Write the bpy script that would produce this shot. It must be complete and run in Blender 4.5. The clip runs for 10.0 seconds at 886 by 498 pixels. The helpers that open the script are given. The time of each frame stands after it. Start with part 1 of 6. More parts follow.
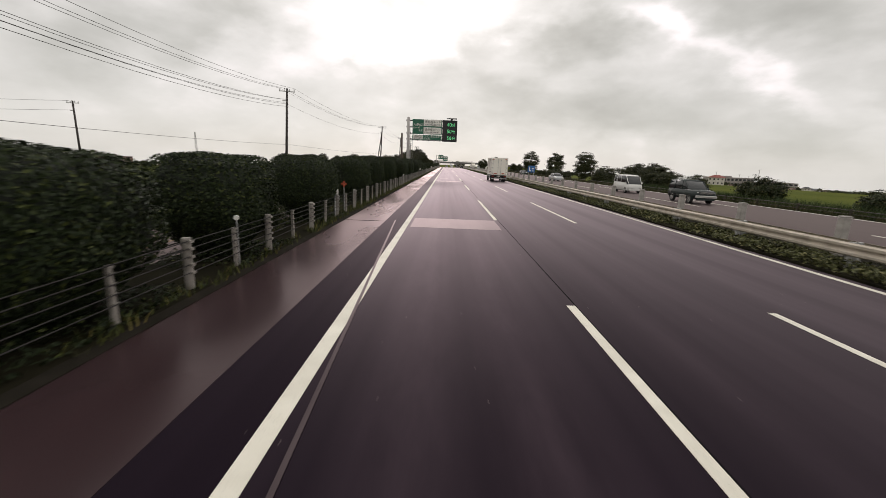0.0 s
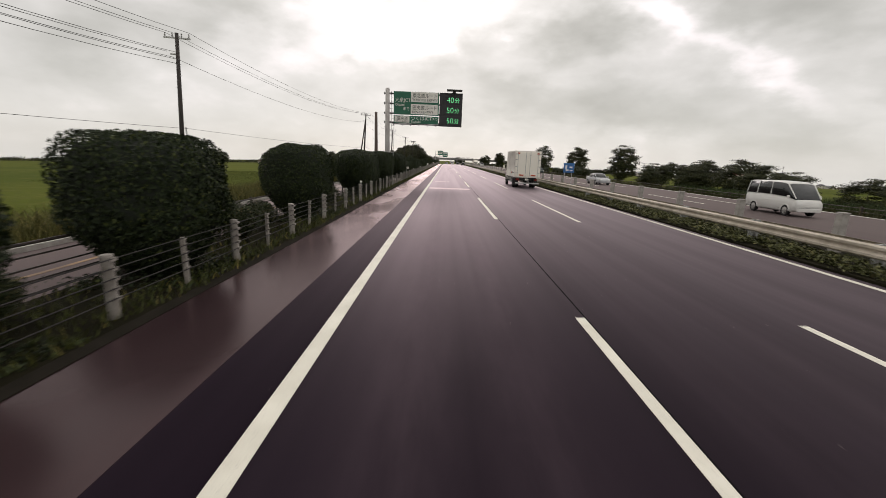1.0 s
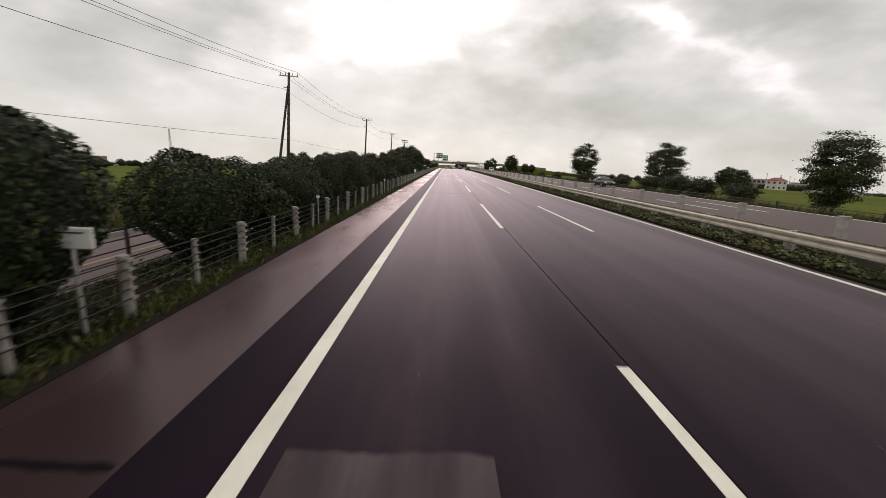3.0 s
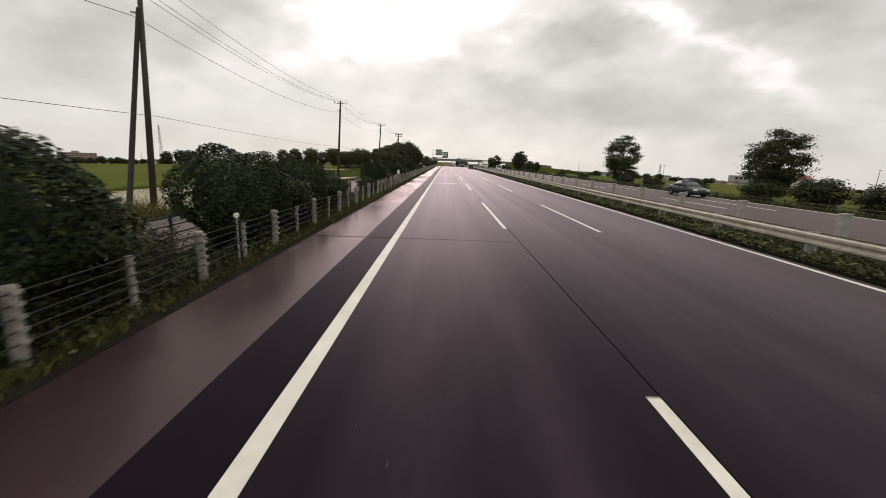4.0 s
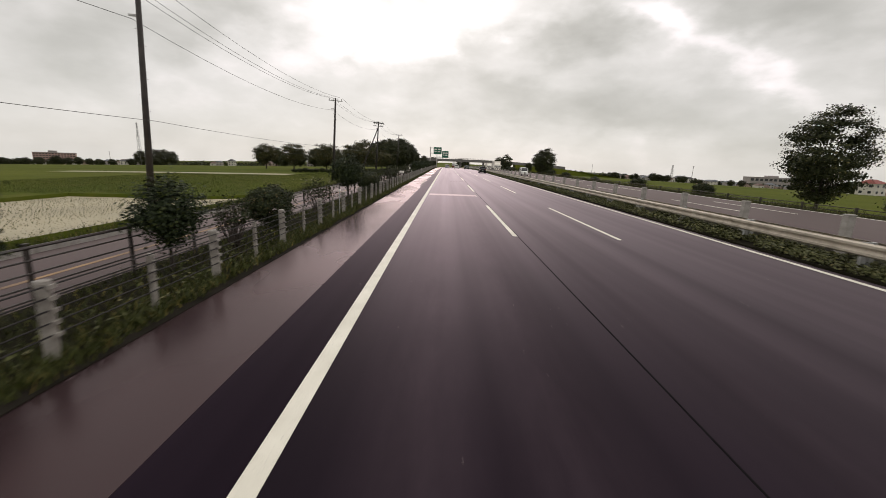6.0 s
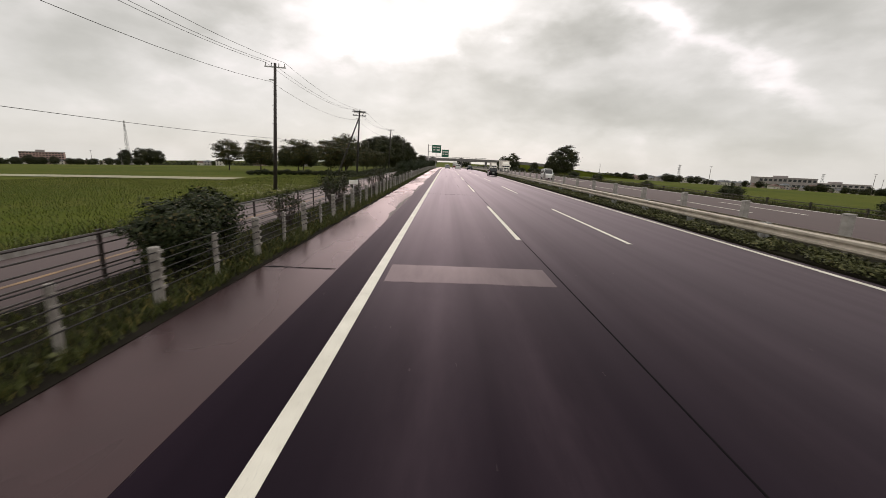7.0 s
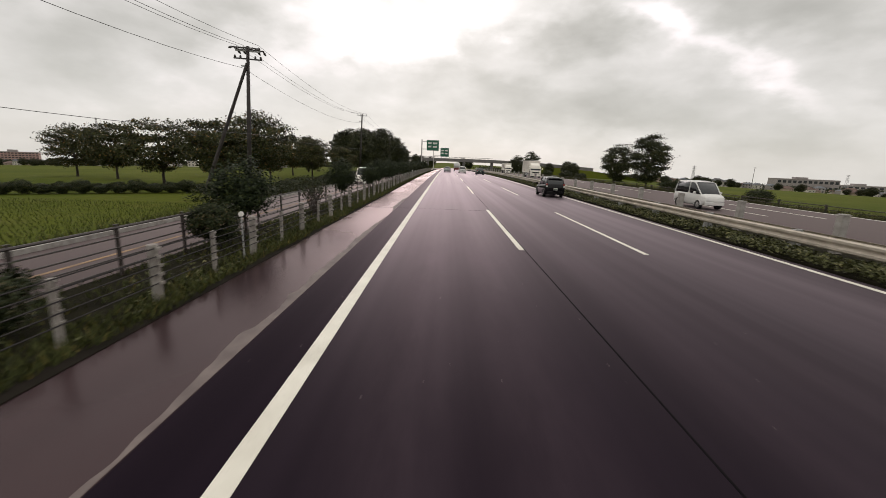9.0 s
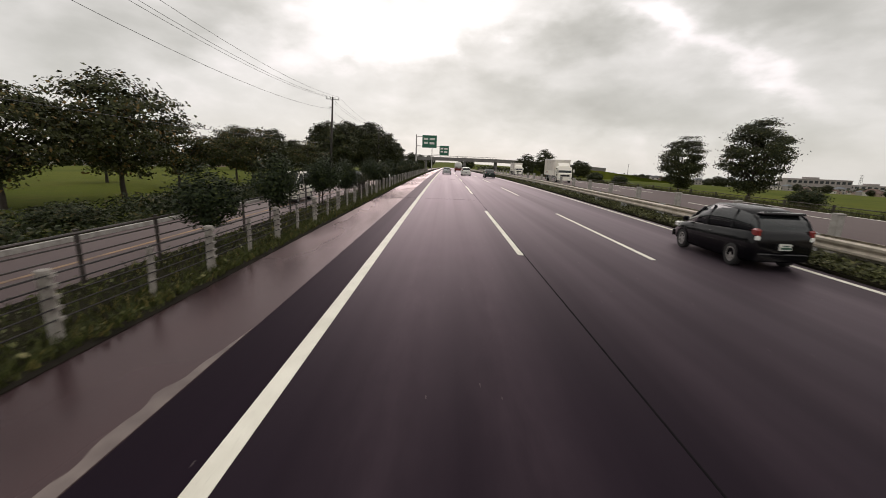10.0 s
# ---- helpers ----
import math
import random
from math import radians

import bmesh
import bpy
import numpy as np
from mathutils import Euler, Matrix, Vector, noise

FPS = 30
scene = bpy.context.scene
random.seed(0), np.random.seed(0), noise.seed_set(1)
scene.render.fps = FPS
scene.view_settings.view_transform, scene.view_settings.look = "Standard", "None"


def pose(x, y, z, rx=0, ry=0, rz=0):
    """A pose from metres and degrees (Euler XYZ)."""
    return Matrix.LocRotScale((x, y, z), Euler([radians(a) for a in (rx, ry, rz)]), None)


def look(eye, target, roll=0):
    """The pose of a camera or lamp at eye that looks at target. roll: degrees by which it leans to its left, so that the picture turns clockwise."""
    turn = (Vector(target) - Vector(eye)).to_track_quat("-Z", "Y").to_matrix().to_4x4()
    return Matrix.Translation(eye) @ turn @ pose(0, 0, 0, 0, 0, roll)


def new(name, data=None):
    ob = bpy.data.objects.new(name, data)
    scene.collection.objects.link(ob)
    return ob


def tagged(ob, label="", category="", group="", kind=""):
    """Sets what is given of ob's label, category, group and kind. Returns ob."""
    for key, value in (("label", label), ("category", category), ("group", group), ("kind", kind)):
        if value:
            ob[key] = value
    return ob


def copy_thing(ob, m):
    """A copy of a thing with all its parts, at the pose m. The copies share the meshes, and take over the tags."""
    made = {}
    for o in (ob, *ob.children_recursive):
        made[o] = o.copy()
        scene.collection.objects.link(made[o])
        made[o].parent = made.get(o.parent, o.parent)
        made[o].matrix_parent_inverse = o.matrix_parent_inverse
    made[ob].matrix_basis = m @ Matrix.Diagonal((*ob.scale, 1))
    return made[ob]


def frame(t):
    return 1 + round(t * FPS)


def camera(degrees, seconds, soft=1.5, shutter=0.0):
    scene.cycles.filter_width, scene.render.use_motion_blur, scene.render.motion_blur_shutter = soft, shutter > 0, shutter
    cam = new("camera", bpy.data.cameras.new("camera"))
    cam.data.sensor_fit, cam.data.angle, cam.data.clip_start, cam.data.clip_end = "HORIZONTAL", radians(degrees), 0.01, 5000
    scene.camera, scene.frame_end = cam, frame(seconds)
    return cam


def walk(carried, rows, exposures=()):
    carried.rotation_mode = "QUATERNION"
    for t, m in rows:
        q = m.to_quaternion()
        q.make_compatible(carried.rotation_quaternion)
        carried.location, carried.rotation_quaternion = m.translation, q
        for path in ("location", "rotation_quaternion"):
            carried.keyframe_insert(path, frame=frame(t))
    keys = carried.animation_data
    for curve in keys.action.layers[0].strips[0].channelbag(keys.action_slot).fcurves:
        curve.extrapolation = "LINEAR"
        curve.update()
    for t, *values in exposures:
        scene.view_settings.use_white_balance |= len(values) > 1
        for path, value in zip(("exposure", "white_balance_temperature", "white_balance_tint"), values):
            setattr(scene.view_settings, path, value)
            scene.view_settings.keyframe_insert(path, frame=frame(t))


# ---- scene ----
# Camera and its drive: the road runs along +y, z = 0 is the carriageway.
cam = camera(96.5, 10.0, soft=0.75, shutter=0.1)
DRIVE = [  # seconds, x, y, tilt, roll
    (0.0, 0.00, 0.00, 77.80, -2.10),
    (0.5, 0.03, 10.35, 77.55, -2.10),
    (1.0, 0.07, 20.70, 77.30, -2.10),
    (1.5, 0.05, 31.05, 77.71, -2.10),
    (2.0, 0.05, 41.40, 77.47, -2.10),
    (2.5, 0.03, 51.75, 77.96, -2.10),
    (4.0, 0.00, 82.80, 77.47, -2.10),
    (4.5, -0.04, 93.15, 77.55, -2.10),
    (5.0, -0.09, 103.50, 77.55, -2.10),
    (5.5, -0.13, 113.85, 77.55, -2.10),
    (7.0, -0.12, 144.90, 77.47, -2.10),
    (7.5, -0.12, 155.25, 77.55, -2.10),
    (8.0, -0.09, 165.60, 77.71, -2.10),
    (8.5, -0.04, 175.95, 77.55, -2.10),
    (9.0, 0.05, 186.30, 77.55, -2.10),
    (9.5, 0.13, 196.65, 77.30, -2.10),
    (10.0, 0.20, 207.00, 77.47, -2.10),
]
walk(cam, [(t, pose(x, y, 2.33, tilt, roll, 0.45)) for t, x, y, tilt, roll in DRIVE], exposures=[(0.0, 0.0, 6600, 22)])

# World: a broken overcast with the sun behind it, ahead.
SUN_UP, SUN_TURN = 30.0, 3.0  # degrees above the horizon, degrees to the left of the road
world = bpy.data.worlds.new("overcast")
scene.world = world
world.use_nodes = True
wn, wl = world.node_tree.nodes, world.node_tree.links
wn.clear()


def wnode(kind, **values):
    n = wn.new(kind)
    for k, v in values.items():
        n.inputs[k].default_value = v
    return n


def wmath(op, a, b=None, c=None):
    n = wn.new("ShaderNodeMath")
    n.operation = op
    for i, v in enumerate((a, b, c)):
        if v is None:
            continue
        if isinstance(v, (int, float)):
            n.inputs[i].default_value = v
        else:
            wl.new(v, n.inputs[i])
    return n.outputs[0]


sky = wn.new("ShaderNodeTexSky")
sky.sky_type, sky.sun_disc = "NISHITA", False
sky.sun_elevation, sky.sun_rotation = radians(SUN_UP), radians(-SUN_TURN)
coord = wn.new("ShaderNodeTexCoord")
xyz = wn.new("ShaderNodeSeparateXYZ")
wl.new(coord.outputs["Generated"], xyz.inputs[0])
up = wmath("MAXIMUM", xyz.outputs[2], 0.0)
flat = wn.new("ShaderNodeCombineXYZ")  # cloud heaps lie broader than high
wl.new(xyz.outputs[0], flat.inputs[0])
wl.new(xyz.outputs[1], flat.inputs[1])
wl.new(wmath("MULTIPLY", up, 2.0), flat.inputs[2])
big = wnode("ShaderNodeTexNoise", Scale=2.4, Detail=5.0, Roughness=0.5, Distortion=0.2)
wl.new(flat.outputs[0], big.inputs["Vector"])
fine = wnode("ShaderNodeTexNoise", Scale=6.5, Detail=6.0, Roughness=0.50, Distortion=0.1)
wl.new(flat.outputs[0], fine.inputs["Vector"])
fray = wnode("ShaderNodeTexNoise", Scale=9.0, Detail=5.0, Roughness=0.5)
wl.new(flat.outputs[0], fray.inputs["Vector"])
thick = wmath("MULTIPLY_ADD", fine.outputs["Fac"], 0.72, wmath("MULTIPLY_ADD", big.outputs["Fac"], 0.40, -0.13))
# the sky ahead as a slope sideways and upwards, with frayed edges
ahead = wmath("MAXIMUM", xyz.outputs[1], 0.05)
frays = wn.new("ShaderNodeSeparateXYZ")
wl.new(fray.outputs["Color"], frays.inputs[0])
across = wmath("MULTIPLY_ADD", wmath("SUBTRACT", frays.outputs[0], 0.5), 0.25, wmath("DIVIDE", xyz.outputs[0], ahead))
upward = wmath("MULTIPLY_ADD", wmath("SUBTRACT", frays.outputs[1], 0.5), 0.16, wmath("DIVIDE", xyz.outputs[2], ahead))
# banks of thicker (+) and thinner (-) cloud: place, half length, half height, slant, weight
for bu, bv, half_l, half_h, slant, weight in (
    (-0.051, 0.345, 0.387, 0.100, 2, -0.27), (-0.26, 0.22, 0.252, 0.080, 2, -0.24), (0.327, 0.313, 0.125, 0.066, 2, 0.42),
    (0.135, 0.258, 0.18, 0.027, 13, 0.16), (0.21, 0.155, 0.448, 0.058, -3, 0.27),
    (0.705, 0.241, 0.342, 0.034, -23, -0.30), (0.45, 0.358, 0.077, 0.053, 2, -0.25), (0.809, 0.364, 0.315, 0.066, -5, 0.36),
    (0.896, 0.108, 0.327, 0.078, -9, 0.13), (0.453, 0.059, 0.164, 0.034, 2, -0.14), (-0.126, 0.038, 0.18, 0.043, 2, -0.18),
    (1.011, 0.164, 0.087, 0.03, -20, -0.2), (-0.812, 0.262, 0.32, 0.10, 2, 0.26), (-0.492, 0.318, 0.15, 0.05, 11, 0.26),
    (-0.207, 0.219, 0.055, 0.018, 39, 0.16), (-0.623, 0.182, 0.165, 0.049, 20, -0.14)):
    du, dv = wmath("SUBTRACT", across, bu), wmath("SUBTRACT", upward, bv)
    ca, sa = math.cos(radians(slant)), math.sin(radians(slant))
    e = wmath("MULTIPLY_ADD", dv, sa / half_l, wmath("MULTIPLY", du, ca / half_l))
    f = wmath("MULTIPLY_ADD", dv, ca / half_h, wmath("MULTIPLY", du, -sa / half_h))
    away = wmath("MULTIPLY_ADD", e, e, wmath("MULTIPLY", f, f))
    thick = wmath("MULTIPLY_ADD", wmath("EXPONENT", wmath("MULTIPLY", away, -0.8)), weight, thick)
ramp = wn.new("ShaderNodeValToRGB")
wl.new(thick, ramp.inputs["Fac"])
ramp.color_ramp.elements[0].position, ramp.color_ramp.elements[0].color = 0.06, (0.88, 0.875, 0.835, 1)
ramp.color_ramp.elements[1].position, ramp.color_ramp.elements[1].color = 1.0, (0.26, 0.275, 0.232, 1)
mid = ramp.color_ramp.elements.new(0.36)
mid.color = (0.58, 0.605, 0.550, 1)
mid = ramp.color_ramp.elements.new(0.64)
mid.color = (0.42, 0.443, 0.390, 1)
# the cloud glows round the hidden sun
sun_way = (-math.sin(radians(SUN_TURN)) * math.cos(radians(SUN_UP)), math.cos(radians(SUN_TURN)) * math.cos(radians(SUN_UP)), math.sin(radians(SUN_UP)))
dot = wn.new("ShaderNodeVectorMath")
dot.operation = "DOT_PRODUCT"
wl.new(coord.outputs["Generated"], dot.inputs[0])
dot.inputs[1].default_value = sun_way
glow = wmath("POWER", wmath("MAXIMUM", dot.outputs["Value"], 0.0), 14.0)
# an overcast sky is brightest overhead
lift = wmath("MINIMUM", wmath("MAXIMUM", wmath("DIVIDE", wmath("SUBTRACT", xyz.outputs[2], 0.38), 0.45), 0.0), 1.0)
gain = wmath("MULTIPLY_ADD", lift, 0.42, wmath("MULTIPLY_ADD", glow, 0.24, 0.99))
cloud = wn.new("ShaderNodeVectorMath")
cloud.operation = "SCALE"
low = wn.new("ShaderNodeMix")  # towards the horizon the cloud sheet evens out
low.data_type = "RGBA"
wl.new(wmath("MULTIPLY", wmath("SUBTRACT", 1.0, wmath("MINIMUM", wmath("DIVIDE", up, 0.22), 1.0)), 0.42), low.inputs[0])
wl.new(ramp.outputs["Color"], low.inputs[6])
low.inputs[7].default_value = (0.49, 0.52, 0.46, 1)
wl.new(low.outputs[2], cloud.inputs[0])
wl.new(gain, cloud.inputs["Scale"])
sky_bg = wnode("ShaderNodeBackground", Strength=0.05)
wl.new(sky.outputs[0], sky_bg.inputs[0])
cloud_bg = wnode("ShaderNodeBackground", Strength=1.41)
wl.new(cloud.outputs[0], cloud_bg.inputs[0])
both = wn.new("ShaderNodeMixShader")
both.inputs[0].default_value = 0.9
wl.new(sky_bg.outputs[0], both.inputs[1])
wl.new(cloud_bg.outputs[0], both.inputs[2])
out = wn.new("ShaderNodeOutputWorld")
wl.new(both.outputs[0], out.inputs[0])
sun = new("sun", bpy.data.lights.new("sun", "SUN"))
sun.data.energy, sun.data.angle, sun.data.color = 0.3, radians(20), (1.0, 0.96, 0.9)
sun.matrix_world = look(Vector(sun_way) * 100, (0, 0, 0))

# ---- materials ----


class Mat:
    """A Principled material with short helpers for its node tree."""

    def __init__(self, name, rough=0.6, metal=0.0, spec=0.5):
        self.m = bpy.data.materials.new(name)
        self.m.use_nodes = True
        self.t = self.m.node_tree
        self.b = self.t.nodes["Principled BSDF"]
        self.b.inputs["Roughness"].default_value = rough
        self.b.inputs["Metallic"].default_value = metal
        self.b.inputs["Specular IOR Level"].default_value = spec
        self.at = None

    def node(self, kind, **values):
        n = self.t.nodes.new(kind)
        for k, v in values.items():
            n.inputs[k].default_value = v
        return n

    def put(self, value, socket):
        if isinstance(value, bpy.types.NodeSocket):
            self.t.links.new(value, socket)
        else:
            socket.default_value = value

    def place(self, scale=(1, 1, 1), rot=(0, 0, 0), source="Object"):
        c = self.node("ShaderNodeTexCoord")
        mp = self.node("ShaderNodeMapping")
        mp.inputs["Scale"].default_value, mp.inputs["Rotation"].default_value = scale, rot
        self.t.links.new(c.outputs[source], mp.inputs[0])
        return mp.outputs[0]

    def noise(self, scale, detail=4.0, vec=None, rough=0.6, dist=0.0):
        n = self.node("ShaderNodeTexNoise", Scale=scale, Detail=detail, Roughness=rough, Distortion=dist)
        self.t.links.new(vec if vec is not None else self.place(), n.inputs["Vector"])
        return n.outputs["Fac"]

    def ramp(self, fac, *stops):
        r = self.node("ShaderNodeValToRGB")
        self.t.links.new(fac, r.inputs[0])
        e = r.color_ramp.elements
        while len(e) < len(stops):
            e.new(0.5)
        for el, (p, c) in zip(e, stops):
            el.position = p
            el.color = (c, c, c, 1) if isinstance(c, (int, float)) else (*c, 1)
        return r.outputs[0]

    def mix(self, fac, a, b, mode="MIX"):
        n = self.t.nodes.new("ShaderNodeMix")
        n.data_type, n.blend_type = "RGBA", mode
        self.put(fac, n.inputs[0])
        for v, s in ((a, n.inputs[6]), (b, n.inputs[7])):
            self.put((*v, 1) if isinstance(v, tuple) and len(v) == 3 else v, s)
        return n.outputs[2]

    def math(self, op, a, b=0.0, c=0.0, clamp=False):
        n = self.t.nodes.new("ShaderNodeMath")
        n.operation, n.use_clamp = op, clamp
        for v, s in zip((a, b, c), n.inputs):
            self.put(v, s)
        return n.outputs[0]

    def color(self, v):
        self.put((*v, 1) if isinstance(v, tuple) and len(v) == 3 else v, self.b.inputs["Base Color"])
        return self

    def rough(self, v):
        self.put(v, self.b.inputs["Roughness"])
        return self

    def bump(self, height, strength=0.3, distance=0.01):
        n = self.node("ShaderNodeBump", Strength=strength, Distance=distance)
        self.t.links.new(height, n.inputs["Height"])
        self.t.links.new(n.outputs[0], self.b.inputs["Normal"])
        return self

    def island(self):
        return self.node("ShaderNodeNewGeometry").outputs["Random Per Island"]

    def object_random(self):
        return self.node("ShaderNodeObjectInfo").outputs["Random"]


def grained(name, base, dark, rough=0.6, scale=6.0, fine=60.0, metal=0.0, bump=0.15, spread=0.0):
    """Two scales of tone on a base colour, with a fine relief."""
    a = Mat(name, rough, metal)
    n1, n2 = a.noise(scale, 5), a.noise(fine, 3)
    c = a.mix(a.ramp(n1, (0.35, 0.0), (0.7, 1.0)), base, dark)
    c = a.mix(a.math("MULTIPLY", n2, 0.25), c, dark)
    a.color(c)
    if spread:
        a.rough(a.math("MULTIPLY_ADD", n1, spread, rough - spread / 2))
    if bump:
        a.bump(n2, bump, 0.004)
    return a.m


def leafy(name, dark, light, yellow, rough=0.55):
    """Leaves that differ one from the next; a little light comes through."""
    a = Mat(name, rough, 0, 0.15)
    r = a.island()
    c = a.mix(r, dark, light)
    c = a.mix(a.ramp(r, (0.86, 0.0), (0.97, 1.0)), c, yellow)
    c = a.mix(a.math("MULTIPLY", a.noise(0.9, 3), 0.5), c, dark)
    a.color(c)
    return a.m


def damp_film(a, ior, share, tint):
    """A thin tinted gloss over the paving that grows at low angles."""
    t = a.t
    a.b.inputs["Specular IOR Level"].default_value = 0.0
    fres = a.node("ShaderNodeFresnel", IOR=ior)
    gloss = t.nodes.new("ShaderNodeBsdfGlossy")
    gloss.inputs["Color"].default_value = (*tint, 1)
    t.links.new(a.b.inputs["Roughness"].links[0].from_socket, gloss.inputs["Roughness"])
    t.links.new(a.b.inputs["Normal"].links[0].from_socket, gloss.inputs["Normal"])
    both_ways = t.nodes.new("ShaderNodeMixShader")
    t.links.new(a.math("MULTIPLY", fres.outputs[0], share, clamp=True), both_ways.inputs[0])
    t.links.new(a.b.outputs[0], both_ways.inputs[1])
    t.links.new(gloss.outputs[0], both_ways.inputs[2])
    t.links.new(both_ways.outputs[0], t.nodes["Material Output"].inputs[0])
    return a.m


def asphalt():
    a = Mat("asphalt", 0.6, 0, 0.15)
    p = a.place()
    long = a.noise(1.0, 3, a.place((0.9, 0.012, 1)))        # streaks along the lanes
    blotch = a.noise(0.35, 4, p)
    patchy = a.noise(1.0, 5, a.place((2.2, 0.5, 1)), 0.65)  # uneven bitumen
    grit = a.noise(140.0, 2, p)
    sep = a.node("ShaderNodeSeparateXYZ")
    a.t.links.new(p, sep.inputs[0])
    off = a.math("PINGPONG", a.math("ADD", sep.outputs[0], 13.6), 1.75)   # distance from the middle of a lane
    track = a.math("SUBTRACT", 1.0, a.math("DIVIDE", a.math("ABSOLUTE", a.math("SUBTRACT", off, 0.62)), 0.75), clamp=True)
    slow = a.math("MULTIPLY_ADD", a.math("LESS_THAN", sep.outputs[0], 2.3), 0.5, 0.5)  # the slow lane keeps its tracks at full strength, the others at half
    lane = a.math("GREATER_THAN", sep.outputs[0], -1.4)
    worn = a.math("MULTIPLY", a.math("MULTIPLY", track, slow), lane)
    c = a.mix(a.ramp(long, (0.36, 0.0), (0.66, 1.0)), (0.0064, 0.0041, 0.0075), (0.0136, 0.0084, 0.0142))
    c = a.mix(a.math("MULTIPLY", worn, a.ramp(patchy, (0.30, 0.35), (0.65, 0.85))), c, (0.046, 0.032, 0.0405))
    c = a.mix(a.math("MULTIPLY", a.ramp(blotch, (0.4, 0.0), (0.7, 1.0)), 0.35), c, (0.0085, 0.0056, 0.0090))
    c = a.mix(a.math("MULTIPLY", grit, 0.35), c, (0.022, 0.014, 0.021))
    speck = a.node("ShaderNodeTexVoronoi", Scale=2.6)
    a.t.links.new(p, speck.inputs["Vector"])
    c = a.mix(a.math("LESS_THAN", speck.outputs["Distance"], 0.026), c, (0.16, 0.13, 0.13))  # flecks of grit
    a.color(c)
    a.rough(a.math("MULTIPLY_ADD", patchy, -0.10, 0.50))
    a.bump(a.math("MULTIPLY_ADD", patchy, 2.0, grit), 0.2, 0.003)
    return damp_film(a, 1.19, a.math("MULTIPLY", a.math("MULTIPLY_ADD", long, 0.40, 0.33), a.math("MULTIPLY_ADD", lane, 0.5, 0.5)), (1.0, 0.86, 0.91))


def shoulder_paving():
    a = Mat("shoulder_paving", 0.4, 0, 0.24)
    wet = a.ramp(a.noise(0.32, 3, a.place((1, 0.3, 1)), dist=0.3), (0.36, 0.0), (0.66, 1.0))
    fine = a.noise(2.4, 5, a.place((1, 0.5, 1)))
    grit = a.noise(110.0, 2)
    c = a.mix(wet, (0.050, 0.027, 0.029), (0.026, 0.0140, 0.0162))
    c = a.mix(a.math("MULTIPLY", a.ramp(fine, (0.4, 0.0), (0.7, 1.0)), 0.4), c, (0.030, 0.019, 0.021))
    c = a.mix(a.math("MULTIPLY", grit, 0.35), c, (0.050, 0.034, 0.036))
    a.color(c)
    a.rough(a.math("MULTIPLY_ADD", wet, -0.16, 0.33))
    a.bump(grit, 0.2, 0.003)
    return damp_film(a, 1.33, 0.98, (1.0, 0.84, 0.845))


def ground_mat():
    a = Mat("field_ground", 0.95, 0, 0.04)
    big, small = a.noise(0.02, 4), a.noise(1.6, 5)
    tufts = a.noise(0.35, 5)
    c = a.mix(a.ramp(big, (0.40, 0.0), (0.60, 1.0)), (0.060, 0.079, 0.008), (0.096, 0.108, 0.013))
    c = a.mix(a.math("MULTIPLY", a.ramp(tufts, (0.5, 0.0), (0.68, 1.0)), 0.5), c, (0.120, 0.112, 0.026))
    c = a.mix(a.math("MULTIPLY", a.ramp(small, (0.4, 0.0), (0.7, 1.0)), 0.55), c, (0.055, 0.07, 0.016))
    a.color(c)
    return a.bump(small, 0.6, 0.15).m


def line_paint():
    a = Mat("road_paint", 0.55)
    n1, n2 = a.noise(1.6, 6), a.noise(70.0, 3)
    c = a.mix(a.ramp(n1, (0.35, 0.0), (0.75, 1.0)), (0.76, 0.73, 0.63), (0.58, 0.55, 0.46))
    c = a.mix(a.ramp(n2, (0.62, 0.0), (0.72, 0.75)), c, (0.14, 0.125, 0.125))
    a.color(c)
    return a.bump(n2, 0.2, 0.003).m


ASPHALT, SHOULDER, GROUND, PAINT = asphalt(), shoulder_paving(), ground_mat(), line_paint()
KERB_DIRT = grained("dirty_kerb", (0.026, 0.022, 0.018), (0.012, 0.011, 0.008), 0.9, 2.0, 40, bump=0.5)


def worn_patch():
    a = Mat("worn_road_patch", 0.5, 0, 0)
    stain, grit = a.noise(1.0, 4, a.place((1.4, 0.25, 1))), a.noise(120.0, 2)
    a.color(a.mix(a.ramp(stain, (0.35, 0.0), (0.7, 1.0)), (0.022, 0.015, 0.019), (0.080, 0.061, 0.065)))
    a.rough(a.math("MULTIPLY_ADD", stain, -0.2, 0.52))
    a.bump(grit, 0.2, 0.003)
    return damp_film(a, 1.24, 0.85, (1.0, 0.85, 0.86))


PATCH = worn_patch()
TAR = grained("tar_joint", (0.006, 0.005, 0.006), (0.010, 0.009, 0.010), 0.85, 3, 60)
CONCRETE = grained("weathered_concrete", (0.42, 0.40, 0.37), (0.22, 0.20, 0.18), 0.75, 3.0, 45, bump=0.3)
POST_PAINT = grained("dirty_white_paint", (0.36, 0.335, 0.30), (0.15, 0.13, 0.112), 0.6, 5.0, 50)
GALV = grained("galvanised_steel", (0.48, 0.48, 0.47), (0.30, 0.30, 0.30), 0.5, 4.0, 40, metal=0.5, spread=0.2)
RAIL_STEEL = grained("dull_guardrail_steel", (0.52, 0.46, 0.38), (0.32, 0.28, 0.22), 0.55, 2.5, 40, metal=0.25)
FENCE_BROWN = grained("brown_painted_pipe", (0.050, 0.036, 0.030), (0.028, 0.022, 0.020), 0.5, 6, 60)
CABLE = grained("steel_cable", (0.028, 0.024, 0.023), (0.015, 0.013, 0.012), 0.85, 6, 60)
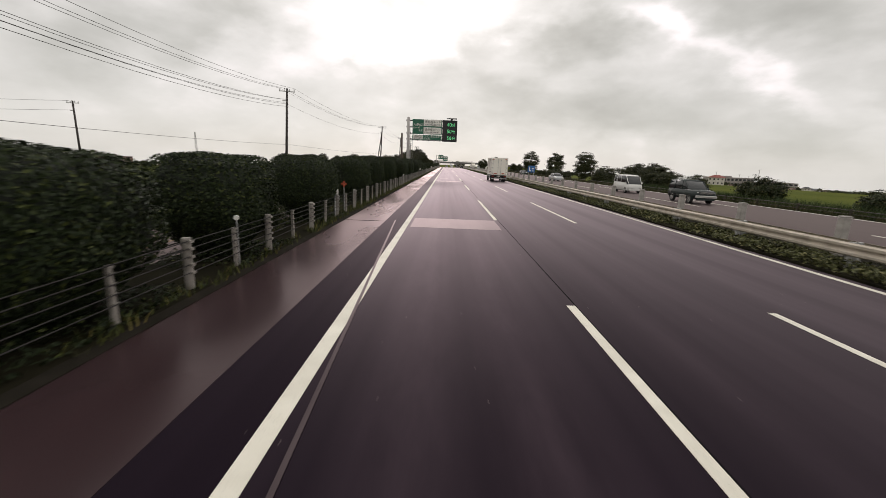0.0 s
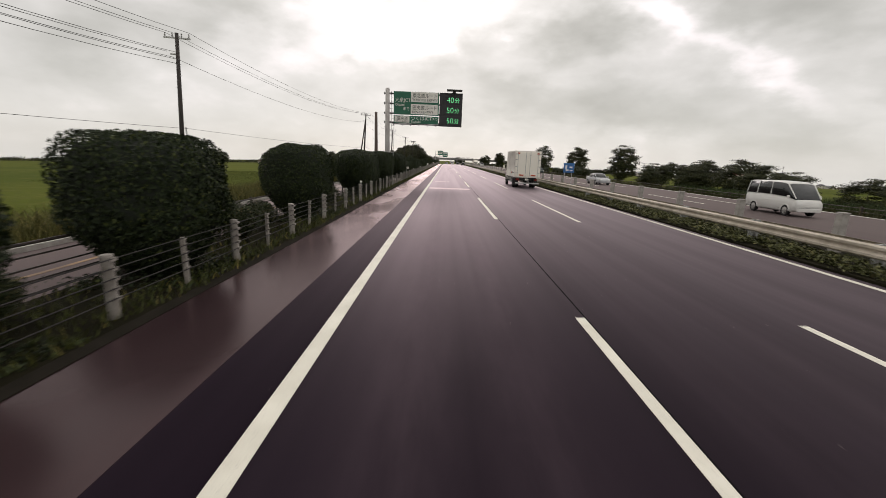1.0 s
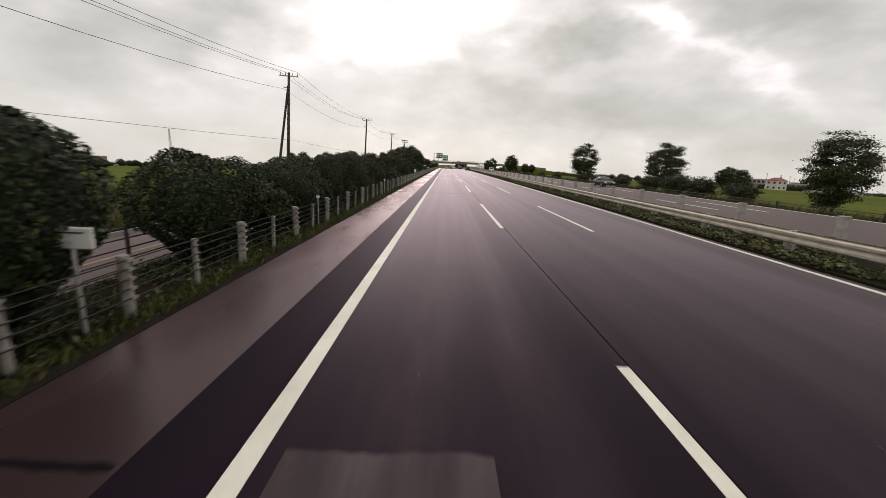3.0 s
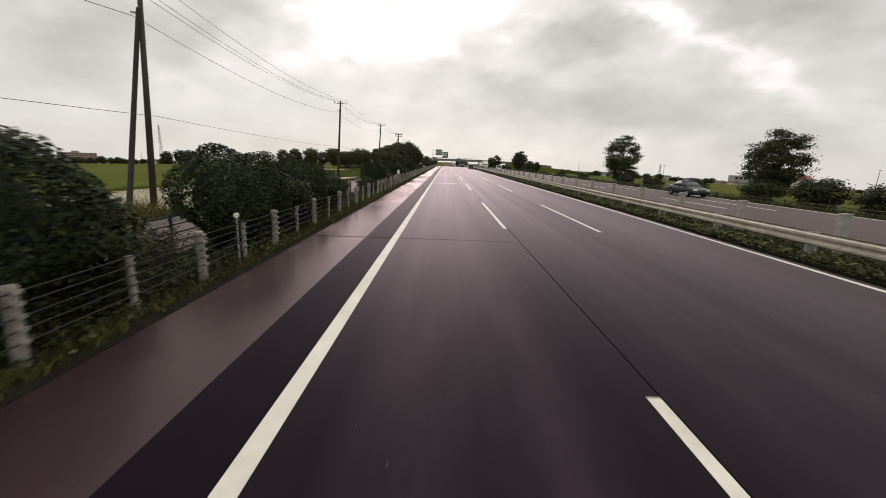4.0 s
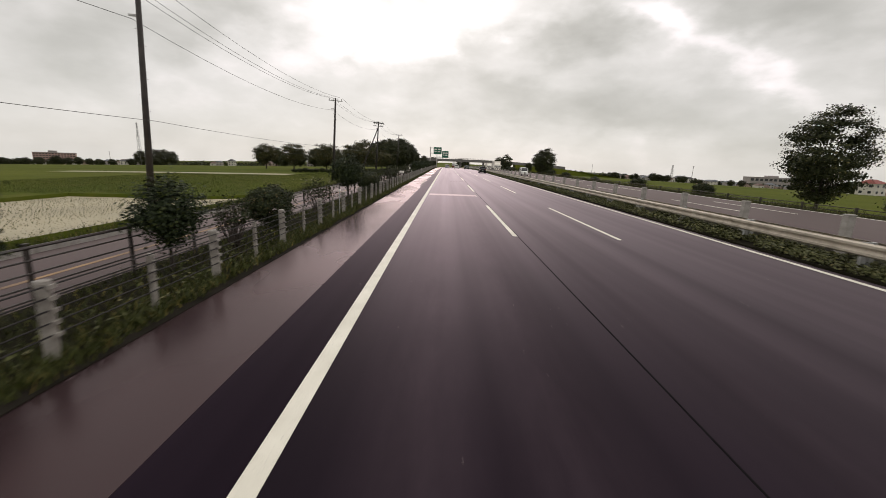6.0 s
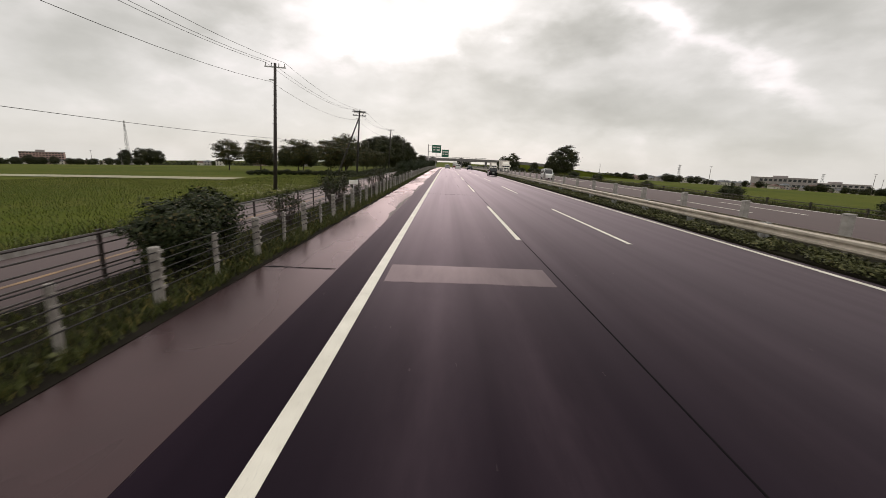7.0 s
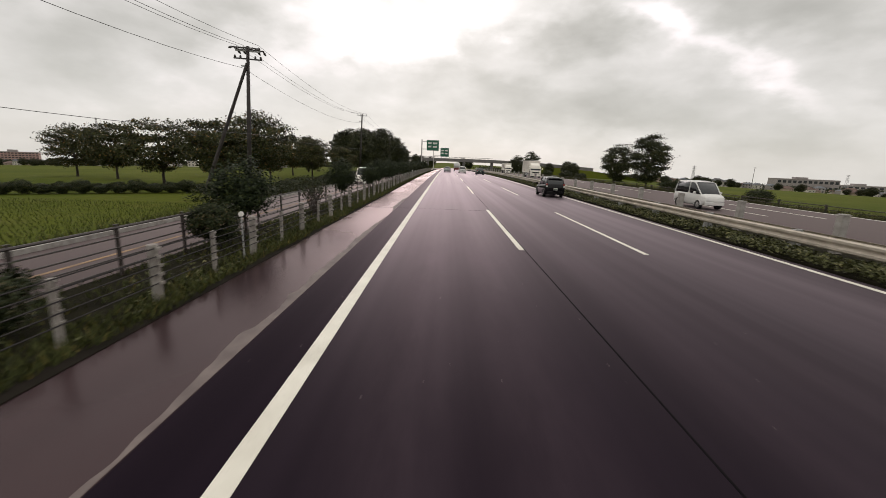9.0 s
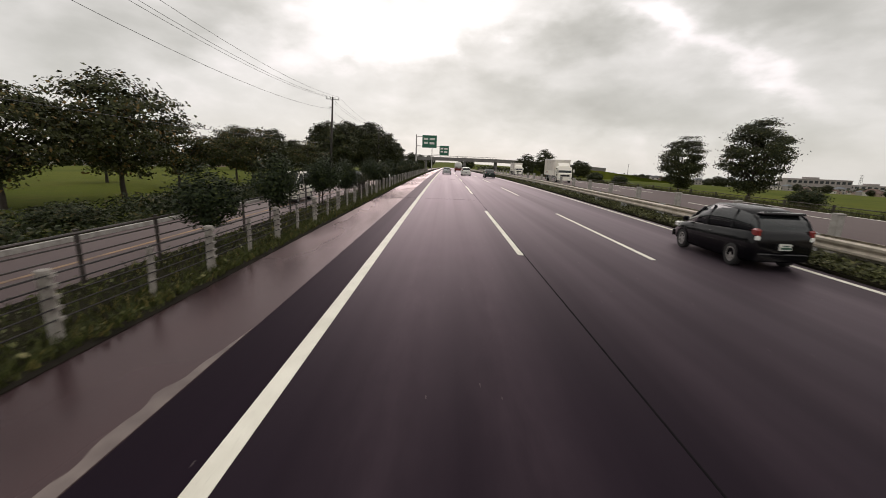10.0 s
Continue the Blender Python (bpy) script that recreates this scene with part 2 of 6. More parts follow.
POLE_GREY = grained("pole_concrete", (0.20, 0.185, 0.175), (0.11, 0.10, 0.095), 0.8, 2.0, 30)
POLE_DARK = grained("tarred_wood_pole", (0.045, 0.036, 0.032), (0.022, 0.018, 0.017), 0.75, 2.0, 30)
WIRE = grained("black_wire", (0.03, 0.03, 0.032), (0.02, 0.02, 0.02), 0.5, 2, 20, bump=0)


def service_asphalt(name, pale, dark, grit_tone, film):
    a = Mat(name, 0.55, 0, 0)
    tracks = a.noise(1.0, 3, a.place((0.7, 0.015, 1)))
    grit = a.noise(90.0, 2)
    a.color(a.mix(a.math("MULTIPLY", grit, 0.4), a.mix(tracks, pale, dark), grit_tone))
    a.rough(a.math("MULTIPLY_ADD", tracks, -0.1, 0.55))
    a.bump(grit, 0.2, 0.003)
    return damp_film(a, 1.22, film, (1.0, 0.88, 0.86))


SERVICE = service_asphalt("side_road_asphalt", (0.060, 0.041, 0.043), (0.034, 0.024, 0.026), (0.095, 0.072, 0.069), 0.40)
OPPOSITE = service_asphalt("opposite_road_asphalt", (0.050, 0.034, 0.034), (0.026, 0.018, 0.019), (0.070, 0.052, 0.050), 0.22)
for dull in (TAR, KERB_DIRT):
    dull.node_tree.nodes["Principled BSDF"].inputs["Specular IOR Level"].default_value = 0.03
SOIL = grained("verge_soil", (0.020, 0.018, 0.010), (0.010, 0.009, 0.006), 0.95, 1.2, 30, bump=0.8)
SOIL.node_tree.nodes["Principled BSDF"].inputs["Specular IOR Level"].default_value = 0.03
BARK = grained("bark", (0.055, 0.042, 0.032), (0.028, 0.022, 0.018), 0.9, 6, 40, bump=0.7)
HEDGE_LEAF = leafy("hedge_leaf", (0.011, 0.018, 0.007), (0.032, 0.046, 0.015), (0.085, 0.10, 0.026))
TREE_LEAF = leafy("tree_leaf", (0.018, 0.023, 0.009), (0.056, 0.064, 0.022), (0.12, 0.105, 0.034))
CHERRY_LEAF = leafy("cherry_leaf", (0.022, 0.026, 0.010), (0.075, 0.082, 0.024), (0.20, 0.12, 0.036))
SHRUB_LEAF = leafy("shrub_leaf", (0.014, 0.020, 0.008), (0.046, 0.058, 0.019), (0.12, 0.095, 0.040))
GROUND_COVER = leafy("ground_cover_leaf", (0.048, 0.052, 0.020), (0.135, 0.142, 0.052), (0.26, 0.235, 0.11))
GRASS_LEAF = leafy("grass_blade", (0.034, 0.043, 0.011), (0.090, 0.098, 0.024), (0.22, 0.17, 0.05), 0.6)
RICE_LEAF = leafy("rice_blade", (0.040, 0.053, 0.008), (0.072, 0.084, 0.014), (0.24, 0.22, 0.085), 0.6)
DEAD_TWIG = grained("bare_twig", (0.07, 0.052, 0.040), (0.035, 0.026, 0.022), 0.85, 8, 40)
# near-black colour that stands for the shade inside a hedge
HEDGE_SHADE = grained("hedge_inside_shade", (0.014, 0.020, 0.010), (0.008, 0.010, 0.007), 0.95, 3, 20)
TIN = grained("paddy_water", (0.36, 0.30, 0.17), (0.24, 0.20, 0.10), 0.45, 0.25, 3, bump=0)

# ---- mesh helpers ----


class Shape:
    """Collects vertices and faces of one mesh."""

    def __init__(self):
        self.v, self.f = [], []

    def add(self, verts, faces):
        o = len(self.v)
        self.v.extend(tuple(p) for p in verts)
        self.f.extend(tuple(i + o for i in q) for q in faces)
        return self

    def box(self, x0, y0, z0, x1, y1, z1):
        return self.add([(x, y, z) for z in (z0, z1) for y in (y0, y1) for x in (x0, x1)],
                        [(0, 2, 3, 1), (4, 5, 7, 6), (0, 1, 5, 4), (2, 6, 7, 3), (0, 4, 6, 2), (1, 3, 7, 5)])

    def bevel_box(self, x0, y0, z0, x1, y1, z1, b):
        """A box with its upright edges and top rim cut back by b."""
        def ring(i, z):
            return [(x0 + i + b, y0 + i, z), (x1 - i - b, y0 + i, z), (x1 - i, y0 + i + b, z), (x1 - i, y1 - i - b, z),
                    (x1 - i - b, y1 - i, z), (x0 + i + b, y1 - i, z), (x0 + i, y1 - i - b, z), (x0 + i, y0 + i + b, z)]
        return self.loft([ring(0, z0), ring(0, z1 - b), ring(b, z1)])

    def loft(self, rings, caps=True, closed=True):
        n = len(rings[0])
        verts = [p for r in rings for p in r]
        faces = []
        for k in range(len(rings) - 1):
            for i in range(n if closed else n - 1):
                j = (i + 1) % n
                faces.append((k * n + i, k * n + j, (k + 1) * n + j, (k + 1) * n + i))
        if caps:
            faces += [tuple(range(n - 1, -1, -1)), tuple((len(rings) - 1) * n + i for i in range(n))]
        return self.add(verts, faces)

    def tube(self, points, radii, n=8):
        """A round bar through the points."""
        points = [Vector(p) for p in points]
        if isinstance(radii, (int, float)):
            radii = [radii] * len(points)
        rings = []
        for i, p in enumerate(points):
            way = (points[min(i + 1, len(points) - 1)] - points[max(i - 1, 0)]).normalized()
            side = way.cross(Vector((0, 0, 1)) if abs(way.z) < 0.9 else Vector((0, 1, 0))).normalized()
            other = way.cross(side)
            rings.append([p + radii[i] * (math.cos(a) * side + math.sin(a) * other) for a in (2 * math.pi * k / n for k in range(n))])
        return self.loft(rings)

    def wheel_ring(self, c, r_out, r_in, w, n=20):
        """A ring round the x axis."""
        x, y, z = c
        rings = []
        for dx, r in ((-w / 2, r_in), (-w / 2, r_out * 0.95), (-w * 0.35, r_out), (w * 0.35, r_out), (w / 2, r_out * 0.95), (w / 2, r_in)):
            rings.append([(x + dx, y + r * math.cos(a), z + r * math.sin(a)) for a in (2 * math.pi * k / n for k in range(n))])
        return self.loft(rings + [rings[0]], caps=False)

    def disc(self, c, r, w, n=20):
        x, y, z = c
        return self.loft([[(x + dx, y + q * r * math.cos(a), z + q * r * math.sin(a)) for a in (2 * math.pi * k / n for k in range(n))]
                          for dx, q in ((-w / 2, 0.9), (-w * 0.3, 1.0), (w * 0.3, 1.0), (w / 2, 0.9))])

    def mesh(self, name, material, smooth=False):
        me = bpy.data.meshes.new(name)
        me.from_pydata(self.v, [], self.f)
        me.materials.append(material)
        if smooth:
            me.shade_smooth()
        return me


def part(name, shape, material, parent=None, label="", smooth=False):
    ob = new(name, shape.mesh(name, material, smooth))
    ob.parent = parent
    if label:
        ob["label"] = label
    return ob


def thing(name, label, category, at=(0, 0, 0), turn=0.0, group=""):
    ob = new(name)
    ob.empty_display_size = 0.2
    ob.matrix_basis = pose(*at, 0, 0, turn)
    return tagged(ob, label, category, group)


def setting(name, shape, material, label, category, kind="structure", smooth=False):
    return tagged(part(name, shape, material, None, "", smooth), label, category, "", kind)


# ---- the lie of the land ----


def fall(y):
    """Height of the carriageway: level, then gently downhill towards the overpass."""
    s = max(0.0, y - 240.0)
    return -0.014 * s * s / (s + 60.0)


def land(x, y):
    """Height of the country beside the motorway, which stands on a low broad ridge."""
    d = max(0.0, -x - 11.0, x - 27.0)
    side = -0.030 * d * d / (d + 40.0)
    return fall(min(y, 900.0)) - 0.55 - 0.5 * min(1.0, d / 6.0) + side


def strip(x0, x1, y0, y1, z0, z1=None, step=10.0, thick=0.0):
    """A sheet along the road between two x, following its fall; with thick, a slab."""
    z1 = z0 if z1 is None else z1
    s = Shape()
    n = max(1, int((y1 - y0) / step))
    ys = [y0 + (y1 - y0) * i / n for i in range(n + 1)]
    if thick:
        s.loft([[(x0, y, fall(y) + z0), (x1, y, fall(y) + z1), (x1, y, fall(y) + z1 - thick), (x0, y, fall(y) + z0 - thick)] for y in ys])
    else:
        s.loft([[(x0, y, fall(y) + z0), (x1, y, fall(y) + z1)] for y in ys], caps=False, closed=False)
    return s


LINE_L, DASH_A, DASH_B, LINE_R = -1.46, 2.25, 5.74, 9.28
SEAM, KERB = -2.35, -3.95
ROAD_Y0, ROAD_Y1 = -40.0, 1400.0
setting("road", strip(SEAM, 10.3, ROAD_Y0, ROAD_Y1, 0.0, thick=0.3), ASPHALT, "dark damp asphalt carriageway with three lanes", "road")
setting("shoulder", strip(KERB, SEAM - 0.004, ROAD_Y0, ROAD_Y1, 0.0, thick=0.3), SHOULDER, "wet reddish-grey paved hard shoulder beside the lanes", "road shoulder")

# the country: one sheet to the horizon
g = Shape()
gx = [-2600, -1600, -1000, -640, -420, -280, -190, -130, -90, -60, -42, -30, -22, -17, -14, -12.2, -11, -7.2, 0, 10, 16, 24, 27, 29, 33, 38, 46, 60, 90, 130, 190, 280, 420, 640, 1000, 1600, 2600]
gy = list(range(-300, 0, 60)) + list(range(0, 420, 20)) + [450, 500, 560, 640, 760, 900, 1100, 1500, 2200, 3400, 4600]
g.v = [(x, y, land(x, y)) for y in gy for x in gx]
g.f = [(j * len(gx) + i, j * len(gx) + i + 1, (j + 1) * len(gx) + i + 1, (j + 1) * len(gx) + i) for j in range(len(gy) - 1) for i in range(len(gx) - 1)]
setting("ground", g, GROUND, "flat green farmland reaching the horizon", "ground", smooth=True)

# ---- road surface details and markings ----
road = bpy.data.objects["road"]
shoulder = bpy.data.objects["shoulder"]


def marking(name, x, y0, y1, w, material=PAINT, lift=0.006, parent=road):
    return part(name, strip(x - w / 2, x + w / 2, y0, y1, lift, thick=0.005), material, parent)


marking("edge_line", LINE_L, ROAD_Y0, 900, 0.20)["label"] = "worn white solid edge line"
marking("edge_line", LINE_R, ROAD_Y0, 900, 0.17)["label"] = "white solid edge line beside the median"
marking("seam", DASH_A + 0.09, ROAD_Y0, 500, 0.022, TAR, 0.003)
for k in range(-2, 30):
    y = 17.1 + 20 * k
    marking("lane_dash", DASH_A, y, y + 9.4, 0.15)
    marking("lane_dash", DASH_B, y, y + 9.4, 0.14)


def ragged(x0, x1, y0, y1, seed):
    """A thin repair patch with uneven edges."""
    rnd = random.Random(seed)
    n = 34
    s = Shape()
    top, lo, hi = [], 0.0, 0.0
    for i in range(n + 1):
        x = x0 + (x1 - x0) * i / n
        lo, hi = 0.85 * lo + rnd.uniform(-0.016, 0.016), 0.85 * hi + rnd.uniform(-0.016, 0.016)
        top.append((x, y0 + min(lo, (y1 - y0) * 0.35), y1 + max(hi, (y0 - y1) * 0.35)))
    s.loft([[(x, a, fall(a) - 0.02), (x, b, fall(b) - 0.02), (x, b, fall(b) + 0.003), (x, a, fall(a) + 0.003)] for x, a, b in top])
    return s


for i, (x0, x1, y0, y1) in enumerate(((-1.25, 2.15, 14.4, 16.9), (-1.25, 2.1, 53.4, 54.9), (-1.2, 0.5, 64.3, 64.9), (-1.25, 2.15, 125.3, 126.2), (-1.25, 2.15, 152.3, 153.6))):
    part("repair_patch", ragged(x0, x1, y0, y1, i), PATCH, road, "worn repair patch a little paler than the road")
for i, y in enumerate((15.6, 54.5, 64.6, 94.5, 125.8, 153.0, 173.6, 206.0, 232.0, 262.0)):
    part("joint", ragged(KERB + 0.02, SEAM - 0.05, y, y + 0.07, 20 + i), TAR, shoulder)
    if y not in (15.6, 54.5, 64.6, 125.8, 153.0):
        part("crack", ragged(SEAM + 0.05, 2.1, y + 0.1, y + 0.119, 40 + i), TAR, road)
# a pale scrape that runs slantwise off the edge line
s = Shape()
s.loft([[(-1.03 - 0.061 * y, y, 0.011), (-0.98 - 0.061 * y, y, 0.011), (-0.98 - 0.061 * y, y, 0.007), (-1.03 - 0.061 * y, y, 0.007)] for y in range(-2, 17)])
part("scrape", s, PATCH, road, "pale scrape mark crossing the edge line")

# hairline cracks that wander along the lane
for i, (x, y0, y1) in enumerate(((1.10, 181, 186),)):
    s = Shape()
    rnd = random.Random(80 + i)
    ring, y, dx = [], float(y0), 0.0
    while y < y1:
        dx = 0.8 * dx + rnd.uniform(-0.03, 0.03)
        w = rnd.uniform(0.0015, 0.005)
        ring.append([(x + dx - w, y, 0.0035), (x + dx + w, y, 0.0035), (x + dx + w, y, -0.01), (x + dx - w, y, -0.01)])
        y += rnd.uniform(0.35, 0.9)
    s.loft(ring)
    part("crack", s, TAR, road)

# kerb and verge on the left
setting("kerb", strip(KERB - 0.16, KERB - 0.004, ROAD_Y0, 900, 0.05, 0.012, thick=0.4), KERB_DIRT, "low dirty concrete kerb beside the shoulder", "kerb")
setting("verge", strip(-6.75, KERB - 0.164, ROAD_Y0, 900, -0.195, 0.05, thick=0.5), SOIL, "weedy earth verge between shoulder and side road", "verge")
setting("side_road", strip(-10.6, -6.754, ROAD_Y0, 900, -0.36, thick=0.3), SERVICE, "narrow grey asphalt side road behind the fence", "road")
setting("side_kerb", strip(-10.72, -10.604, ROAD_Y0, 900, -0.22, thick=0.5), CONCRETE, "pale concrete kerb of the side road", "kerb")
side_road = bpy.data.objects["side_road"]

part("centre_line", strip(-8.62, -8.50, ROAD_Y0, 400, -0.354, thick=0.005), grained("faded_yellow_paint", (0.34, 0.20, 0.09), (0.12, 0.075, 0.05), 0.7, 1.2, 40), side_road, "faded yellow centre line")

# median, opposite carriageway
setting("median", strip(9.62, 12.9, ROAD_Y0, 900, 0.06, thick=0.4), SOIL, "planted earth median between the carriageways", "median")
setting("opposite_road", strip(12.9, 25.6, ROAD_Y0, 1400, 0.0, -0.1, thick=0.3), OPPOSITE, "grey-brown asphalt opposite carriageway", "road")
opposite = bpy.data.objects["opposite_road"]
part("edge_line", strip(15.1, 15.27, ROAD_Y0, 900, -0.009, thick=0.008), PAINT, opposite)
part("edge_line", strip(25.2, 25.37, ROAD_Y0, 900, -0.089, thick=0.008), PAINT, opposite)
for k in range(-2, 24):
    for x in (18.5, 21.9):
        part("lane_dash", strip(x, x + 0.15, 9 + 20 * k, 17 + 20 * k, -0.036 if x < 19 else -0.063, thick=0.008), PAINT, opposite)
setting("far_verge", strip(25.6, 29.0, ROAD_Y0, 900, -0.12, -0.9, thick=0.5), SOIL, "rough grass verge beyond the opposite carriageway", "verge")

# ---- cable guard fence of the hard shoulder ----
GUARD_X, PIPE_X, RAIL_X = -4.42, -6.45, 10.36


def guard_fence():
    s = thing("cable_guard_fence", "white-posted steel cable guard fence beside the hard shoulder", "guard fence", (GUARD_X, 0, 0))
    post = Shape()
    post.tube([(0, 0, -0.4), (0, 0, 0.86)], 0.075, 12)
    post.tube([(0, 0, 0.86), (0, 0, 0.89), (0, 0, 0.90)], [0.082, 0.075, 0.03], 12)
    for z in (0.28, 0.42, 0.56, 0.70, 0.83):
        post.box(0.05, -0.05, z - 0.022, 0.105, 0.05, z + 0.022)
    pm = post.mesh("post", POST_PAINT)
    slim = Shape()
    slim.box(-0.028, -0.04, -0.4, 0.028, 0.04, 0.82)
    for z in (0.28, 0.42, 0.56, 0.70, 0.79):
        slim.box(0.02, -0.05, z - 0.014, 0.05, 0.05, z + 0.014)
    sm = slim.mesh("spacer", POST_PAINT)
    rnd = random.Random(3)
    ys = [-9.4 + 3.2 * i for i in range(100)]
    for i, y in enumerate(ys):
        for name, me, dy in (("post", pm, 0.0), ("spacer", sm, 1.6)):
            o = new(name, me)
            o.parent = s
            o.matrix_basis = pose(rnd.uniform(-0.02, 0.02), y + dy, fall(y + dy) + 0.04, rnd.uniform(-1.5, 1.5), rnd.uniform(-1.5, 1.5), rnd.uniform(-5, 5))
    for z in (0.28, 0.42, 0.56, 0.70, 0.83):
        c = Shape()
        c.tube([(0.09, y, z + 0.04 + fall(y) + (0.012 if i % 2 else 0)) for i, y in enumerate(ys)], 0.010, 5)
        part("cable", c, CABLE, s)
    return s


def pipe_fence():
    s = thing("pipe_fence", "brown steel pipe fence along the side road", "fence", (PIPE_X, 0, 0))
    post = Shape()
    post.box(-0.025, -0.03, -0.6, 0.025, 0.03, 0.95)
    post.box(-0.032, -0.037, 0.95, 0.032, 0.037, 0.965)
    pm = post.mesh("post", FENCE_BROWN)
    ys = [-10 + 2.0 * i for i in range(150)]
    for y in ys:
        o = new("post", pm)
        o.parent = s
        o.matrix_basis = pose(0, y, fall(y) - 0.08)
    for z, r in ((0.10, 0.016), (0.30, 0.016), (0.50, 0.016), (0.70, 0.016), (0.90, 0.028)):
        c = Shape()
        c.tube([(0.03, y, z - 0.08 + fall(y)) for y in ys[::5] + [ys[-1]]], r, 6)
        part("rail", c, FENCE_BROWN, s)
    return s


def beam_rail(name, x, face, label):
    """A two-fold beam on channel posts; face is +1 or -1 for the side it shows."""
    s = thing(name, label, "guardrail", (x, 0, 0))
    section = [(0, 0.40), (0.06, 0.44), (0.06, 0.50), (0.0, 0.555), (0.0, 0.585), (0.06, 0.64), (0.06, 0.70), (0, 0.74), (-0.012, 0.74), (0.045, 0.695), (0.045, 0.645), (-0.012, 0.59), (-0.012, 0.55), (0.045, 0.495), (0.045, 0.445), (-0.012, 0.40)]
    ys = [-20 + 12.0 * i for i in range(60)]
    b = Shape()
    b.loft([[(-face * px, y, fall(y) + z) for px, z in section] for y in ys])
    part("beam", b, RAIL_STEEL, s, "dull galvanised beam")
    post = Shape()
    post.box(-0.06, -0.05, -0.4, 0.06, 0.05, 0.72)
    post.box(-0.10 if face > 0 else 0.06, -0.04, 0.5, -0.06 if face > 0 else 0.10, 0.04, 0.64)
    pm = post.mesh("post", GALV)
    for i in range(85):
        y = -18 + 4.0 * i
        o = new("post", pm)
        o.parent = s
        o.matrix_basis = pose(face * 0.12, y, fall(y) + 0.03)
    return s


guard_fence()
pipe_fence()
beam_rail("median_guardrail", RAIL_X, 1, "dull steel beam guardrail along the planted median")
beam_rail("far_guardrail", RAIL_X + 0.42, -1, "dull steel beam guardrail facing the opposite carriageway")

# squat concrete posts in the median
s = Shape()
s.bevel_box(-0.115, -0.115, -0.4, 0.115, 0.115, 1.16, 0.02)
bollard_mesh = s.mesh("body", CONCRETE)
cap = Shape()
cap.bevel_box(-0.125, -0.125, 1.16, 0.125, 0.125, 1.20, 0.02)
cap_mesh = cap.mesh("cap", CONCRETE)
first = thing("median_post", "squat pale concrete post in the median behind the guardrail", "post", (11.9, 3.48, 0), 0, "median posts")
for n, me in (("body", bollard_mesh), ("cap", cap_mesh)):
    new(n, me).parent = first
for i in range(1, 84):
    y = 3.48 + 4.14 * i
    copy_thing(first, pose(11.9, y, fall(y) + 0.05, 0, 0, (i * 37) % 7 - 3))

# fence of the far side
s = thing("far_fence", "dark low post-and-rail fence beyond the opposite carriageway", "fence", (26.6, 0, 0))
post = Shape()
post.box(-0.06, -0.06, -0.6, 0.06, 0.06, 0.75)
pm = post.mesh("post", FENCE_BROWN)
for i in range(90):
    o = new("post", pm)
    o.parent = s
    o.matrix_basis = pose(0, -10 + 4.0 * i, fall(-10 + 4.0 * i) - 0.35)
for z in (0.05, 0.3):
    c = Shape()
    c.tube([(0, y, z + fall(y)) for y in range(-10, 351, 10)], 0.03, 5)
    part("rail", c, FENCE_BROWN, s)

# ---- overhead direction sign ----
GREEN = grained("sign_green", (0.010, 0.13, 0.075), (0.008, 0.10, 0.058), 0.45, 2, 30, bump=0)
SIGN_WHITE = grained("sign_white", (0.82, 0.80, 0.75), (0.70, 0.68, 0.63), 0.5, 2, 30, bump=0)
SIGN_DARK = grained("sign_dark_lettering", (0.05, 0.07, 0.06), (0.03, 0.05, 0.04), 0.5, 2, 30, bump=0)
BOARD = grained("display_black", (0.012, 0.012, 0.014), (0.02, 0.02, 0.022), 0.5, 3, 40, bump=0)
GANTRY = grained("gantry_paint", (0.50, 0.48, 0.46), (0.34, 0.31, 0.30), 0.5, 1.5, 30)
GANTRY_DARK = grained("gantry_dark_steel", (0.075, 0.070, 0.070), (0.04, 0.036, 0.036), 0.55, 2, 30)
led = Mat("green_led", 0.5)
led.color((0.1, 0.5, 0.2))
led.b.inputs["Emission Color"].default_value = (0.16, 1.0, 0.38, 1)
led.b.inputs["Emission Strength"].default_value = 0.85
LED = led.m


def lettering(body, size, x, z, material, parent, y=-0.012, wide=1.0, align="LEFT", thin=0.0):
    """Writing that stands in the x-z plane and is read from -y."""
    cu = bpy.data.curves.new("lettering", "FONT")
    cu.body, cu.size, cu.align_x, cu.extrude, cu.resolution_u, cu.offset = body, size, align, 0.004, 3, -thin
    tmp = bpy.data.objects.new("lettering", cu)
    me = bpy.data.meshes.new_from_object(tmp)
    me.transform(pose(x, y, z, 90) @ Matrix.Diagonal((wide, 1, 1, 1)))
    me.materials.clear()
    me.materials.append(material)
    o = tagged(new("lettering", me), kind="stuff")
    o.parent = parent
    return o


def plate(name, x0, z0, x1, z1, material, parent, y0=-0.01, y1=0.03):
    s = Shape()
    s.bevel_box(x0, z0, -y1, x1, z1, -y0, 0.012)
    s.v = [(a, -c, b) for a, b, c in s.v]
    return part(name, s, material, parent)


